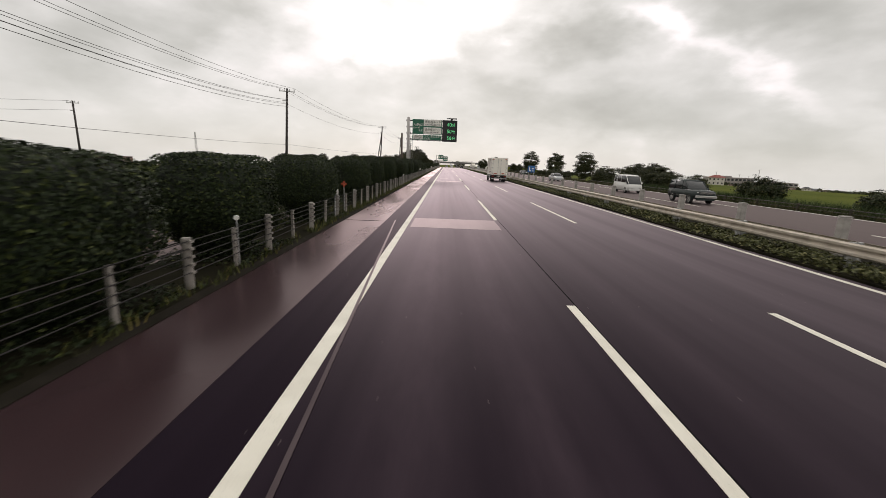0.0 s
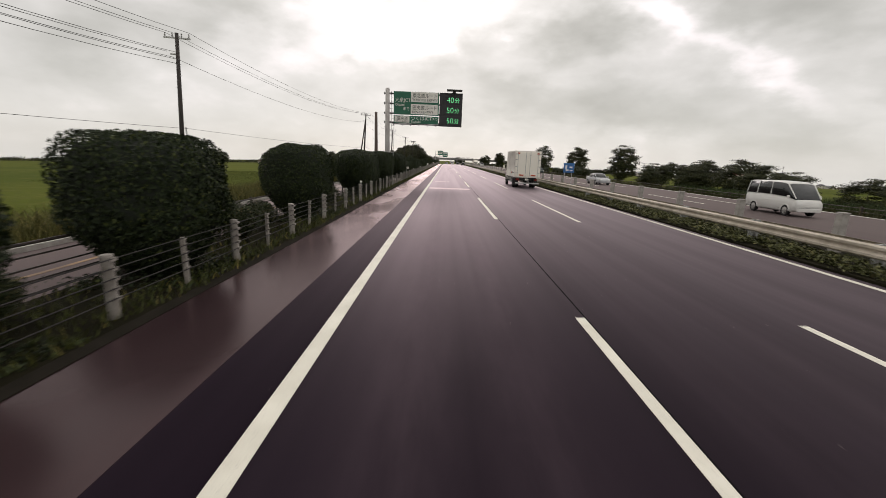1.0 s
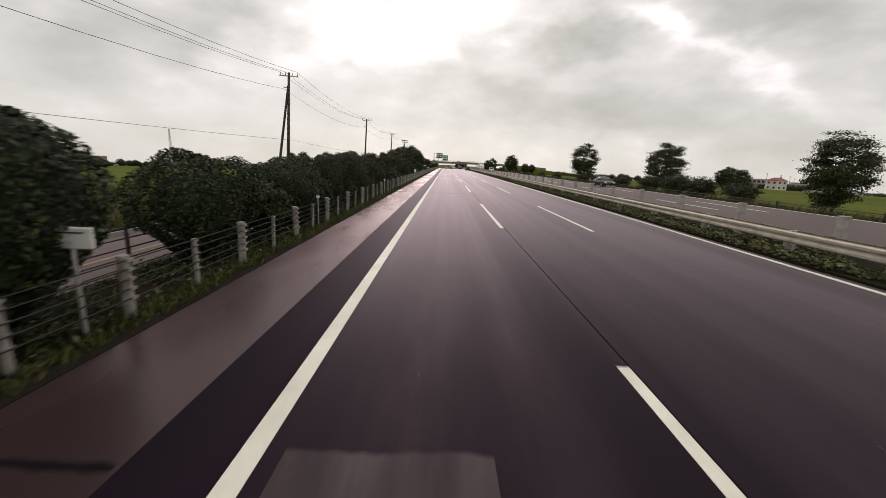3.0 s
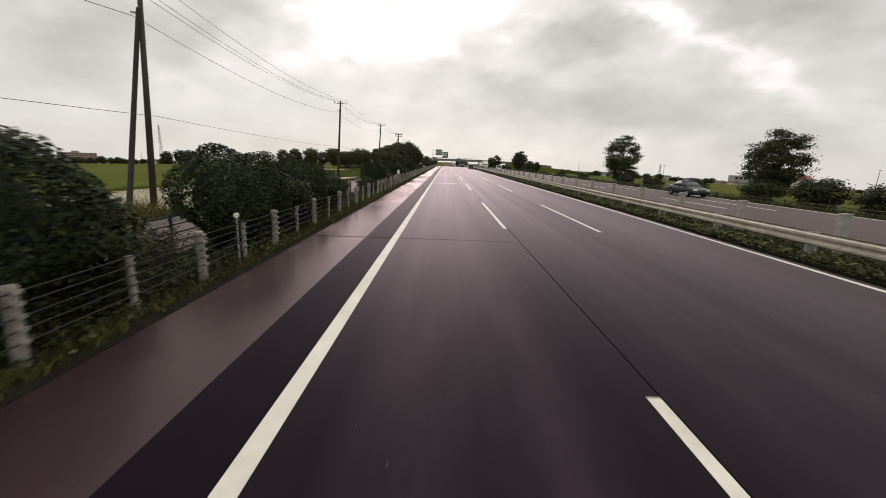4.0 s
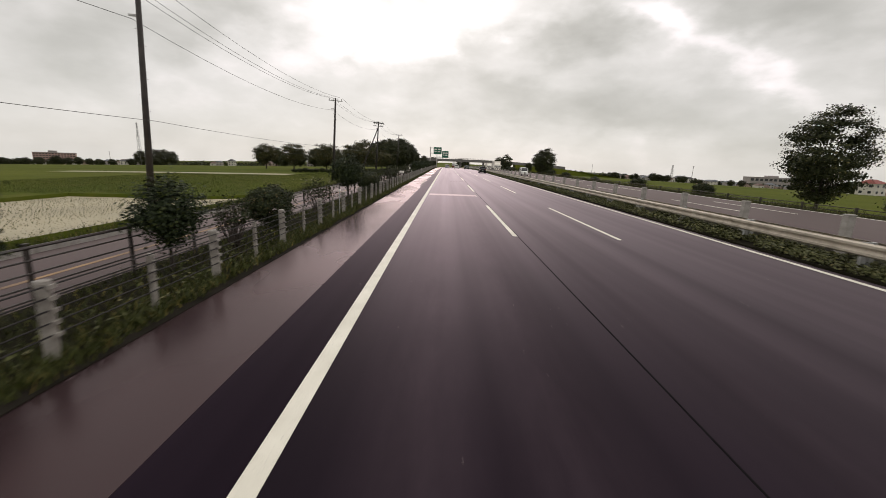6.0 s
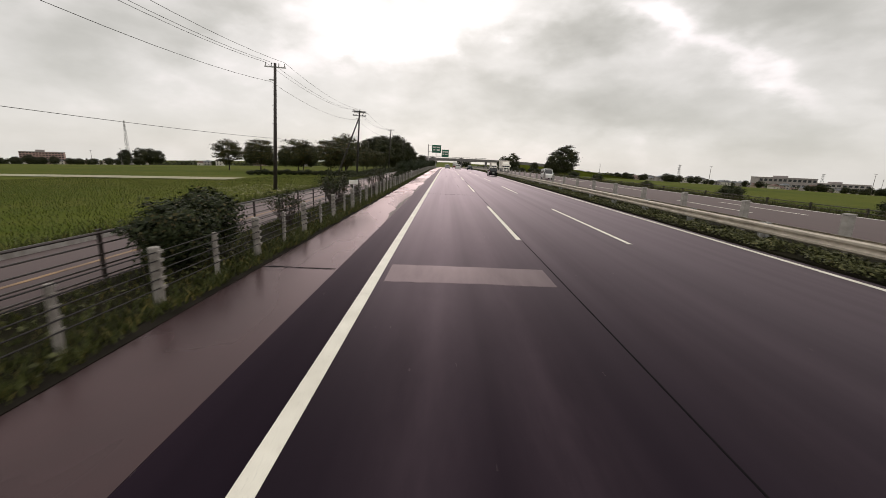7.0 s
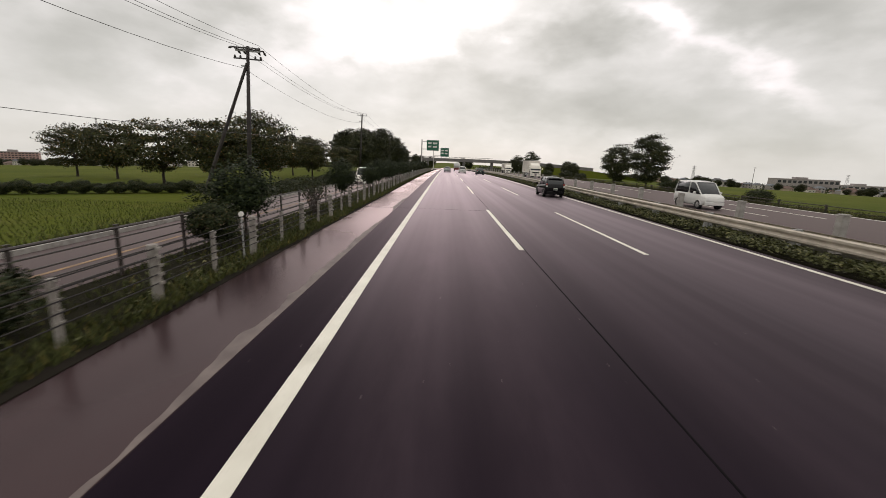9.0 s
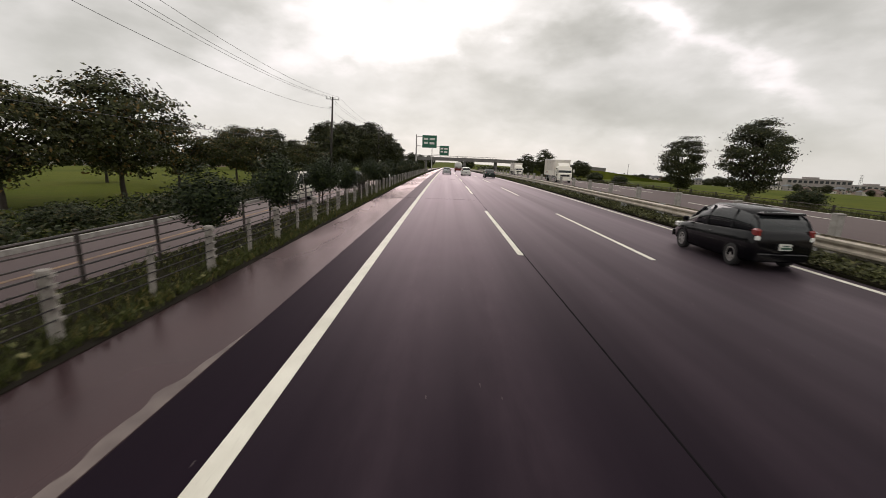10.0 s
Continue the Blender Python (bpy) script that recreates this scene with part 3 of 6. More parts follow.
def route_sign():
    s = thing("overhead_sign", "green overhead route sign with lit travel times on a grey mast", "road sign", (0, 60.7, 0))
    mast = Shape()
    mast.tube([(-5.75, 0, -0.2), (-5.75, 0, 4.0), (-5.75, 0, 8.75), (-5.75, 0, 8.82)], [0.25, 0.235, 0.20, 0.12], 20)
    mast.tube([(-5.75, 0, 0.0), (-5.75, 0, 0.06)], 0.42, 16)
    for a in range(8):
        q = a * math.pi / 4
        mast.loft([[(-5.75 + r * math.cos(q) + w * math.sin(q), r * math.sin(q) - w * math.cos(q), z) for r, w, z in ((0.22, 0.012, 0.05), (0.40, 0.012, 0.05), (0.22, 0.012, 0.55))],
                   [(-5.75 + r * math.cos(q) - w * math.sin(q), r * math.sin(q) + w * math.cos(q), z) for r, w, z in ((0.22, 0.012, 0.05), (0.40, 0.012, 0.05), (0.22, 0.012, 0.55))]])
    part("mast", mast, GANTRY, s, "grey painted steel mast", True)
    for z in (5.72, 6.55, 7.45, 8.35):
        arm = Shape()
        arm.tube([(-6.05, 0.10, z), (1.4, 0.10, z)], 0.075, 10)
        arm.tube([(-6.08, 0.10, z), (-6.05, 0.10, z)], 0.12, 10)
        arm.tube([(-5.45, 0.10, z), (-5.40, 0.10, z)], 0.14, 10)
        part("arm", arm, GANTRY_DARK, s)
    ladder = Shape()
    for x in (-5.43, -5.17):
        ladder.tube([(x, 0.42, 1.4), (x, 0.42, 8.6)], 0.018, 6)
    for i in range(22):
        ladder.tube([(-5.43, 0.42, 1.6 + 0.32 * i), (-5.17, 0.42, 1.6 + 0.32 * i)], 0.012, 5)
    for z in (2.0, 4.5, 7.0):
        ladder.box(-5.62, 0.15, z, -5.4, 0.43, z + 0.04)
    part("ladder", ladder, GALV, s)
    walk_way = Shape()
    for y in (0.25, 0.85):
        walk_way.tube([(-5.3, y, 5.62), (1.4, y, 5.62)], 0.03, 6)
    for i in range(9):
        x = -5.2 + 0.82 * i
        walk_way.box(x - 0.025, -0.35, 5.50, x + 0.025, 0.95, 5.56)
        walk_way.tube([(x, -0.35, 5.53), (x, -0.38, 5.62)], 0.02, 5)
    part("walkway", walk_way, GANTRY_DARK, s)
    a = plate("upper_panel", -5.15, 6.45, -0.82, 8.55, GREEN, s)
    b = plate("lower_panel", -5.15, 5.66, -0.82, 6.36, GREEN, s)
    board = Shape()
    board.box(-0.76, -0.04, 5.50, 1.42, 0.32, 8.55)
    board = part("display_board", board, BOARD, s, "black display cabinet")
    for z in (5.66, 6.60, 7.54):
        plate("display", -0.58, z, 1.26, z + 0.78, BOARD, board, -0.055, -0.03)
    for z, txt in ((7.66, "40"), (6.72, "50"), (5.78, "50")):
        lettering(txt, 0.74, 0.62, z, LED, board, -0.07, 0.95, "RIGHT", 0.016)
        lettering("\u5206", 0.50, 0.66, z + 0.03, LED, board, -0.07, 1.0, "LEFT", 0.006)
    lamp = Shape()
    lamp.box(-0.1, -0.7, 8.72, 1.35, 0.2, 8.78)
    lamp.box(0.45, -0.2, 8.55, 0.75, 0.1, 8.72)
    part("beacon", lamp, GANTRY_DARK, s)
    for z0, jp, en in ((7.62, "\u6771\u5317\u9053\u30eb\u30fc\u30c8", "TOHOKU EXPWY"), (6.52, "\u570f\u592e\u9053\u30eb\u30fc\u30c8", "KEN-O EXPWY")):
        w = plate("white_panel", -3.52, z0, -0.92, z0 + 0.92, SIGN_WHITE, a, -0.02, -0.006)
        lettering(jp, 0.44, -3.36, z0 + 0.44, SIGN_DARK, w, -0.026, 0.9)
        lettering(en, 0.33, -3.38, z0 + 0.10, SIGN_DARK, w, -0.026, 0.92)
    lettering("\u5927\u6cc9JCT", 0.44, -5.05, 7.62, SIGN_WHITE, a, -0.02, 0.98)
    lettering("Oizumi", 0.34, -5.02, 7.24, SIGN_WHITE, a, -0.02, 0.9)
    lettering("\u307e\u3067", 0.36, -4.28, 6.86, SIGN_WHITE, a, -0.02, 0.9)
    w = plate("white_panel", -5.06, 5.72, -3.62, 6.30, SIGN_WHITE, b, -0.02, -0.006)
    lettering("\u570f\u592e\u9053", 0.36, -4.86, 5.98, SIGN_DARK, w, -0.026)
    lettering("KEN-O EXPWY", 0.19, -4.98, 5.78, SIGN_DARK, w, -0.026)
    lettering("\u3064\u304f\u3070JCT", 0.42, -3.52, 6.00, SIGN_WHITE, b, -0.02, 1.08)
    lettering("\u307e\u3067", 0.26, -1.44, 6.02, SIGN_WHITE, b, -0.02)
    lettering("Tsukuba", 0.30, -3.50, 5.73, SIGN_WHITE, b, -0.02, 0.95)
    return s


route_sign()
s = Shape()
s.bevel_box(-6.9, 57.0, -0.5, -4.62, 62.4, 0.34, 0.03)
tagged(part("sign_footing", s, grained("stained_footing", (0.27, 0.235, 0.20), (0.14, 0.12, 0.10), 0.85, 1.5, 30, bump=0.4)), "low weathered concrete footing under the sign mast", "footing")


def far_sign(x_mast, y, x0, x1, z0, z1, label):
    h = fall(y)
    s = thing("guide_sign", label, "road sign", (0, y, h))
    m = Shape()
    m.tube([(x_mast, 0, -0.5), (x_mast, 0, z1 + 0.1)], [0.22, 0.16], 12)
    part("mast", m, GANTRY, s)
    for z in (z0 + 0.4, z1 - 0.4):
        a = Shape()
        a.tube([(x_mast, 0.1, z), (x1, 0.1, z)], 0.08, 8)
        part("arm", a, GANTRY, s)
    p = plate("panel", x0, z0, x1, z1, GREEN, s)
    d = z1 - z0
    for u, v, w in ((0.10, 0.62, 0.30), (0.50, 0.62, 0.38), (0.12, 0.30, 0.26), (0.50, 0.28, 0.34)):
        plate("writing_bar", x0 + u * (x1 - x0), z0 + v * d, x0 + (u + w) * (x1 - x0), z0 + (v + 0.17) * d, SIGN_WHITE, p, -0.02, -0.006)
    return s


far_sign(-7.6, 312, -6.1, -2.4, 6.1, 9.2, "green overhead guide sign on a grey cantilever mast")
far_sign(-6.4, 392, -3.0, 1.2, 6.4, 10.6, "green overhead exit sign far down the road")


# concrete colour lowered to give the bridge its shade against the light
BRIDGE = grained("backlit_dark_concrete", (0.20, 0.19, 0.18), (0.13, 0.12, 0.115), 0.8, 0.3, 8)


def overpass():
    y, z = 452.0, fall(452.0)
    s = thing("overpass", "grey concrete road bridge crossing far ahead", "bridge", (0, y, z))
    d = Shape()
    ends = (-95, 30, 55, 75, 95)
    drop = (0, 0, -0.6, -1.6, -2.8)
    d.loft([[(x, -5, 4.9 + k), (x, 5, 4.9 + k), (x, 5, 6.1 + k), (x, -5, 6.1 + k)] for x, k in zip(ends, drop)])
    part("deck", d, BRIDGE, s)
    for yy in (-5, 4.8):
        r = Shape()
        r.loft([[(x, yy, 6.1 + k), (x, yy + 0.2, 6.1 + k), (x, yy + 0.2, 6.9 + k), (x, yy, 6.9 + k)] for x, k in zip(ends, drop)])
        for i in range(25):
            r.box(-95 + 5.1 * i, yy + 0.05, 6.9, -94.9 + 5.1 * i, yy + 0.15, 7.7)
        r.box(-95, yy + 0.05, 7.65, 30, yy + 0.12, 7.75)
        part("parapet", r, BRIDGE, s)
    for x in (-12, 11.5, 30):
        p = Shape()
        p.bevel_box(x - 0.6, -3.5, -4, x + 0.6, 3.5, 4.9, 0.1)
        part("pier", p, BRIDGE, s)
    bank = Shape()
    bank.loft([[(x, -14 - k, -9), (x, 14 + k, -9), (x, 5.5, 4.88 + k), (x, -5.5, 4.88 + k)] for x, k in zip(ends[2:] + (150,), drop[2:] + (-9.5,))])
    part("embankment", bank, GROUND, s, "grassy ramp of the bridge")
    return s


overpass()

# ---- utility poles and wires ----


def utility_pole(x, y, h, label, material=POLE_DARK, strut=None, top=True, group="utility poles", lean=0.0):
    z = land(x, y)
    s = thing("utility_pole", label, "utility pole", (x, y, z), 0, group)
    s.matrix_basis = pose(x, y, z, 0, lean, 0)
    m = Shape()
    m.tube([(0, 0, -0.3), (0, 0, h)], [0.19, 0.12], 12)
    part("shaft", m, material, s, "", True)
    if top:
        for dz, w in ((-0.35, 1.0), (-1.5, 0.55)):
            a = Shape()
            a.box(-w, -0.05, h + dz - 0.05, w * (1.0 if dz > -1 else 0.2), 0.05, h + dz + 0.05)
            part("crossarm", a, GALV, s)
        for u in (-0.9, -0.35, 0.35, 0.9):
            i = Shape()
            i.tube([(u, 0, h - 0.3), (u, 0, h - 0.2), (u, 0, h - 0.12), (u, 0, h - 0.02)], [0.03, 0.06, 0.035, 0.05], 8)
            part("insulator", i, GALV, s)
    if strut and strut[0] < -2:
        for dy, dz in ((-0.35, -0.2), (0.35, -0.2), (0.0, -0.95)):
            a = Shape()
            a.box(-1.15, dy - 0.05, h + dz - 0.05, 1.15, dy + 0.05, h + dz + 0.05)
            part("crossarm", a, GANTRY_DARK, s)
            for u in (-1.05, -0.6, 0.6, 1.05):
                i = Shape()
                i.tube([(u, dy * 1.2, h + dz), (u, dy * 2.0, h + dz - 0.12), (u, dy * 2.6, h + dz - 0.2)] if dy else [(u, 0, h + dz), (u, 0, h + dz + 0.12), (u, 0, h + dz + 0.25)], [0.05, 0.10, 0.05], 8)
                part("insulator", i, GANTRY_DARK, s)
    if strut:
        t = Shape()
        t.tube([(strut[0], strut[1], -0.3), (0, -0.15, h - 1.3)], [0.16, 0.11], 10)
        part("strut", t, material, s)
    for k in range(10):
        zz = 2.2 + k * (h - 3.5) / 10
        b = Shape()
        b.tube([(-0.28 if k % 2 else 0.12, 0, zz), (-0.12 if k % 2 else 0.28, 0, zz)], 0.012, 5)
        part("step_bolt", b, GALV, s)
    return s


POLES = [(-21.1, 8.0, 11.6, False), (-21.1, 53.0, 12.0, False), (-17.5, 106.5, 12.2, (-1.0, -0.7)), (-17.3, 147.3, 11.9, False), (-17.1, 184.7, 11.8, False), (-16.9, 220.8, 11.9, (-3.6, -0.6)), (-17.9, 270.0, 12.4, False), (-18.8, 318.0, 12.4, False)]
LEAN = 3.0  # the line of poles leans a little towards the road
for x, y, h, strut in POLES:
    utility_pole(x, y, h, "tall dark utility pole with " + ("a slanting strut" if strut else "a crossarm") + " beside the field", POLE_DARK, strut, lean=LEAN)
utility_pole(-6.45, 58.4, 6.9, "plain brown wooden pole beside the sign mast", grained("brown_wood_pole", (0.10, 0.070, 0.055), (0.055, 0.04, 0.034), 0.8, 2, 30), False, False)


def span(name, a, b, sag, r, label):
    s = Shape()
    a, b = Vector(a), Vector(b)
    pts = []
    for i in range(13):
        u = i / 12
        p = a.lerp(b, u)
        p.z -= sag * 4 * u * (1 - u)
        pts.append(p)
    s.tube(pts, r, 4)
    return tagged(part(name, s, WIRE), label, "wire", "overhead wires")


ends = [(-22.5, -40.0, 12.0)] + [(p[0] + p[2] * math.sin(radians(LEAN)), p[1], p[2]) for p in POLES] + [(-19.5, 370.0, 12.4)]
for (xa, ya, ha), (xb, yb, hb) in zip(ends, ends[1:]):
    for u, dz in ((-0.9, 0.0), (-0.35, 0.0), (0.9, 0.0), (-0.5, -1.7), (0.15, -6.9)) + (((-0.9, -1.3), (-0.2, -1.35), (0.1, -1.9), (0.1, -2.2)) if yb < 60 else ()):
        span("power_line", (xa + u, ya, land(xa, ya) + ha + dz), (xb + u, yb, land(xb, yb) + hb + dz), 0.25 if dz < -4 else 0.5 + 0.012 * (yb - ya), 0.012 if dz < -4 else 0.015, "thin black overhead wire between the utility poles")
for x, y in ((232, 300), (262, 392), (305, 420), (190, 436), (352, 470), (410, 520), (150, 540), (-262, 470), (-330, 520)):
    utility_pole(x, y, 13.0, "thin utility pole among the far houses", POLE_GREY, False)
utility_pole(-59.8, 66.0, 11.8, "dark utility pole standing out in the fields", POLE_DARK)
utility_pole(-96.0, 30.0, 11.8, "dark utility pole standing out in the fields", POLE_DARK)
for (xa, ya, ha), (xb, yb, hb) in zip(((-96.0, 30.0, 11.8),), ((-59.8, 66.0, 11.8),)):
    for u, dz in ((-0.5, 0.0), (0.5, -1.4)):
        span("power_line", (xa + u, ya, land(xa, ya) + ha + dz), (xb + u, yb, land(xb, yb) + hb + dz), 1.2, 0.02, "thin black wire crossing the fields")

# ---- vegetation ----
REED_LEAF = leafy("reed_blade", (0.028, 0.045, 0.016), (0.06, 0.09, 0.03), (0.12, 0.13, 0.05), 0.6)
rng = np.random.default_rng(11)


def unit(n):
    v = rng.normal(size=(n, 3))
    return v / np.linalg.norm(v, axis=1, keepdims=True)


def leaf_mesh(name, points, out_way, size, material, slim=0.55, spread=0.9, droop=0.0):
    """One four-sided leaf at each point, facing roughly along out_way."""
    n = len(points)
    face = out_way + spread * unit(n)
    face /= np.linalg.norm(face, axis=1, keepdims=True)
    along = np.cross(face, unit(n))
    along /= np.linalg.norm(along, axis=1, keepdims=True) + 1e-9
    across = np.cross(face, along)
    s = size * rng.uniform(0.6, 1.35, (n, 1))
    a, b = along * s, across * s * slim
    fold = face * s * 0.18
    verts = np.stack([points - a, points + b + fold, points + a - (0, 0, droop), points - b + fold], 1).reshape(-1, 3)
    idx = np.arange(4 * n).reshape(n, 4)
    me = bpy.data.meshes.new(name)
    me.vertices.add(4 * n)
    me.vertices.foreach_set("co", verts.ravel())
    me.loops.add(4 * n)
    me.loops.foreach_set("vertex_index", idx.ravel())
    me.polygons.add(n)
    me.polygons.foreach_set("loop_start", np.arange(0, 4 * n, 4))
    me.update(calc_edges=True)
    me.materials.append(material)
    return me


def blade_mesh(name, roots, height, width, material, lean=0.4):
    """One bent narrow blade (two faces) at each root."""
    n = len(roots)
    h = height * rng.uniform(0.5, 1.4, (n, 1))
    q = rng.uniform(0, 2 * np.pi, (n, 1))
    side = np.concatenate([np.cos(q), np.sin(q), 0 * q], 1) * width
    q = rng.uniform(0, 2 * np.pi, (n, 1))
    tilt = np.concatenate([np.cos(q), np.sin(q), 0 * q], 1) * h * lean
    up_way = np.array([[0, 0, 1.0]])
    verts = np.stack([roots - side, roots + side, roots + side * 0.7 + up_way * h * 0.6 + tilt * 0.35, roots - side * 0.7 + up_way * h * 0.6 + tilt * 0.35, roots + up_way * h + tilt], 1).reshape(-1, 3)
    base = np.arange(n)[:, None] * 5
    loops = (base + np.array([[0, 1, 2, 3, 3, 2, 4]])).ravel()
    starts = (np.arange(n)[:, None] * 7 + np.array([[0, 4]])).ravel()
    me = bpy.data.meshes.new(name)
    me.vertices.add(5 * n)
    me.vertices.foreach_set("co", verts.ravel())
    me.loops.add(7 * n)
    me.loops.foreach_set("vertex_index", loops)
    me.polygons.add(2 * n)
    me.polygons.foreach_set("loop_start", starts)
    me.update(calc_edges=True)
    me.materials.append(material)
    return me


def clipped_bush(label, a, b, c, n=9000, seed=1, power=3.0, lumpy=0.09):
    """A dense bush on bare stems, clipped to a dome or grown out lumpy."""
    rnd = random.Random(seed)
    s = thing("hedge_bush", label, "bush", group="roadside bushes")
    stems = Shape()
    for i in range(6):
        x, y = rnd.uniform(-0.4, 0.4) * a, rnd.uniform(-0.6, 0.6) * b
        stems.tube([(x * 0.5, y * 0.7, -0.3), (x * 0.8, y * 0.9, 0.5), (x, y, 1.1)], [0.05, 0.04, 0.03], 6)
    part("stem", stems, BARK, s)
    d = unit(n)
    r = (np.abs(d[:, :1] / a) ** power + np.abs(d[:, 1:2] / b) ** power + np.abs(d[:, 2:] / c) ** power) ** (-1 / power)
    p = d * r
    lump = np.array([noise.noise(Vector(q) * 1.3 + Vector((seed * 7.0, 0, 0))) for q in p])[:, None]
    p = p * (1 + lumpy * lump + rng.uniform(-0.07, 0.025 + 0.25 * (lumpy - 0.09), (n, 1)))
    low = np.clip((-p[:, 2:] - 0.15 * c) / c, 0, 1)
    p[:, :2] *= 1 - 0.62 * low
    p[:, 2] += c + 0.06
    o = new("foliage", leaf_mesh("foliage", p, d, 0.034, HEDGE_LEAF))
    o.parent = s
    # added solid shell behind the leaves, coloured as the bush's inner shade
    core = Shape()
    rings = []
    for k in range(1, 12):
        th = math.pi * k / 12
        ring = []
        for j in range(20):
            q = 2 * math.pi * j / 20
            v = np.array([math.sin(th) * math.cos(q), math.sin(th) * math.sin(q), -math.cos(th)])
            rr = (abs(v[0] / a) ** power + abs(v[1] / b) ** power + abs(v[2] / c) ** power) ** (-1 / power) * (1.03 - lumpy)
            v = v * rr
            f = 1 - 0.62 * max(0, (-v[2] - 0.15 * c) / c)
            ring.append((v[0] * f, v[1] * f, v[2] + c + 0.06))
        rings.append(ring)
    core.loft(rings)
    part("inner_shade_core", core, HEDGE_SHADE, s)
    return s


def limb_tree(name, label, h, crown_r, crown_low, clumps, per_clump, leaf, material, seed, category="tree", flat_top=0.0, lean=0.0, trunk_r=None, group="", clump_r=0.45, clump_flat=0.6):
    """Tapered trunk, forked limbs and a crown of leaf clumps with gaps."""
    rnd = random.Random(seed)
    s = thing(name, label, category, group=group)
    tr = trunk_r or h * 0.022
    w = Shape()
    fork = h * (crown_low * 0.8 + 0.08)
    w.tube([(0, 0, -0.4), (0.02, 0, 0.15), (lean * 0.4, 0.05, fork * 0.6), (lean, 0.0, fork), (lean * 1.3, 0.05, h * 0.75)], [tr * 1.5, tr, tr * 0.85, tr * 0.7, tr * 0.15], 8)
    tips = []
    mid_z = h * (crown_low + 1) / 2
    half = h * (1 - crown_low) / 2
    for i in range(9):
        q = 2 * math.pi * i / 9 + rnd.uniform(-0.3, 0.3)
        up_to = rnd.uniform(-0.35, 0.75)
        rad = crown_r * math.sqrt(max(0.1, 1 - up_to * up_to)) * rnd.uniform(0.6, 0.85)
        start = Vector((lean, 0, fork + (h * 0.7 - fork) * max(0, up_to) * 0.6))
        tip = Vector((lean + rad * math.cos(q), rad * math.sin(q), mid_z + half * up_to * 0.85))
        bend = start.lerp(tip, 0.5) + Vector((0, 0, -0.08 * h * rnd.random() + 0.04 * h))
        w.tube([start, bend, tip], [tr * 0.45, tr * 0.28, tr * 0.08], 6)
        tips.append(tip)
        for k in range(2):
            t2 = bend.lerp(tip, 0.4) + Vector((rnd.uniform(-1, 1), rnd.uniform(-1, 1), rnd.uniform(0, 1))) * crown_r * 0.35
            w.tube([bend, t2], [tr * 0.2, tr * 0.05], 5)
            tips.append(t2)
    part("trunk", w, BARK, s, "", True)
    centres = []
    while len(centres) < clumps:
        d = Vector((rnd.gauss(0, 1), rnd.gauss(0, 1), rnd.gauss(0, 1))).normalized()
        r = rnd.uniform(0.45, 1.0) ** 0.6
        if noise.noise(d * 1.9 + Vector((seed * 3.1, 0, 0))) < -0.28 and r > 0.6:
            continue
        z = d.z * r
        if flat_top and z > 0:
            z *= 1 - flat_top
        grow = 1 + 0.16 * noise.noise(d * 2.3 + Vector((0, seed * 1.7, 0)))
        taper = 1.0 if z > -0.3 else 1.0 + (z + 0.3) * 0.6
        centres.append((lean + d.x * r * crown_r * grow * taper, d.y * r * crown_r * grow * taper, mid_z + z * half * grow))
    centres = np.array(centres + [tuple(t) for t in tips])
    k = rng.integers(0, len(centres), len(centres) * per_clump)
    off = rng.normal(size=(len(k), 3)) * clump_r * np.array([1, 1, clump_flat])
    p = centres[k] + off
    out_way = p - np.array([lean, 0, mid_z])
    out_way /= np.linalg.norm(out_way, axis=1, keepdims=True) + 1e-6
    out_way[:, 2] += 0.5
    o = new("crown", leaf_mesh("crown", p, out_way, leaf, material, 0.6, 1.0))
    o.parent = s
    return s


def bare_shrub(label, h, seed):
    """A thin, half-bare shrub."""
    rnd = random.Random(seed)
    s = thing("bare_shrub", label, "shrub", group="roadside shrubs")
    w = Shape()
    pts = []
    for i in range(26):
        q, r = rnd.uniform(0, 6.28), rnd.uniform(0.2, 0.75)
        tip = Vector((math.cos(q) * r, math.sin(q) * r, h * rnd.uniform(0.5, 1.0)))
        knee = tip * 0.45 + Vector((rnd.uniform(-0.1, 0.1), rnd.uniform(-0.1, 0.1), 0))
        w.tube([(rnd.uniform(-0.1, 0.1), rnd.uniform(-0.1, 0.1), -0.2), knee, tip], [0.022, 0.014, 0.004], 4)
        for k in range(3):
            b = knee.lerp(tip, rnd.uniform(0.2, 0.9))
            e = b + Vector((rnd.uniform(-0.3, 0.3), rnd.uniform(-0.3, 0.3), rnd.uniform(0.05, 0.35)))
            w.tube([b, e], [0.008, 0.003], 3)
            pts.append(e)
        pts.append(tip)
    part("branch", w, DEAD_TWIG, s)
    pts = np.array([tuple(p) for p in pts])
    k = rng.integers(0, len(pts), 700)
    p = pts[k] + rng.normal(size=(700, 3)) * 0.09
    o = new("foliage", leaf_mesh("foliage", p, unit(700), 0.045, SHRUB_LEAF))
    o.parent = s
    return s


def stand(proto, used, x, y, z, turn=0.0, scale=(1, 1, 1)):
    """The prototype itself first, then copies of it."""
    ob = proto if proto not in used else copy_thing(proto, pose(0, 0, 0))
    used.add(proto)
    ob.matrix_basis = pose(x, y, z, 0, 0, turn)
    ob.scale = scale
    return ob


used = set()
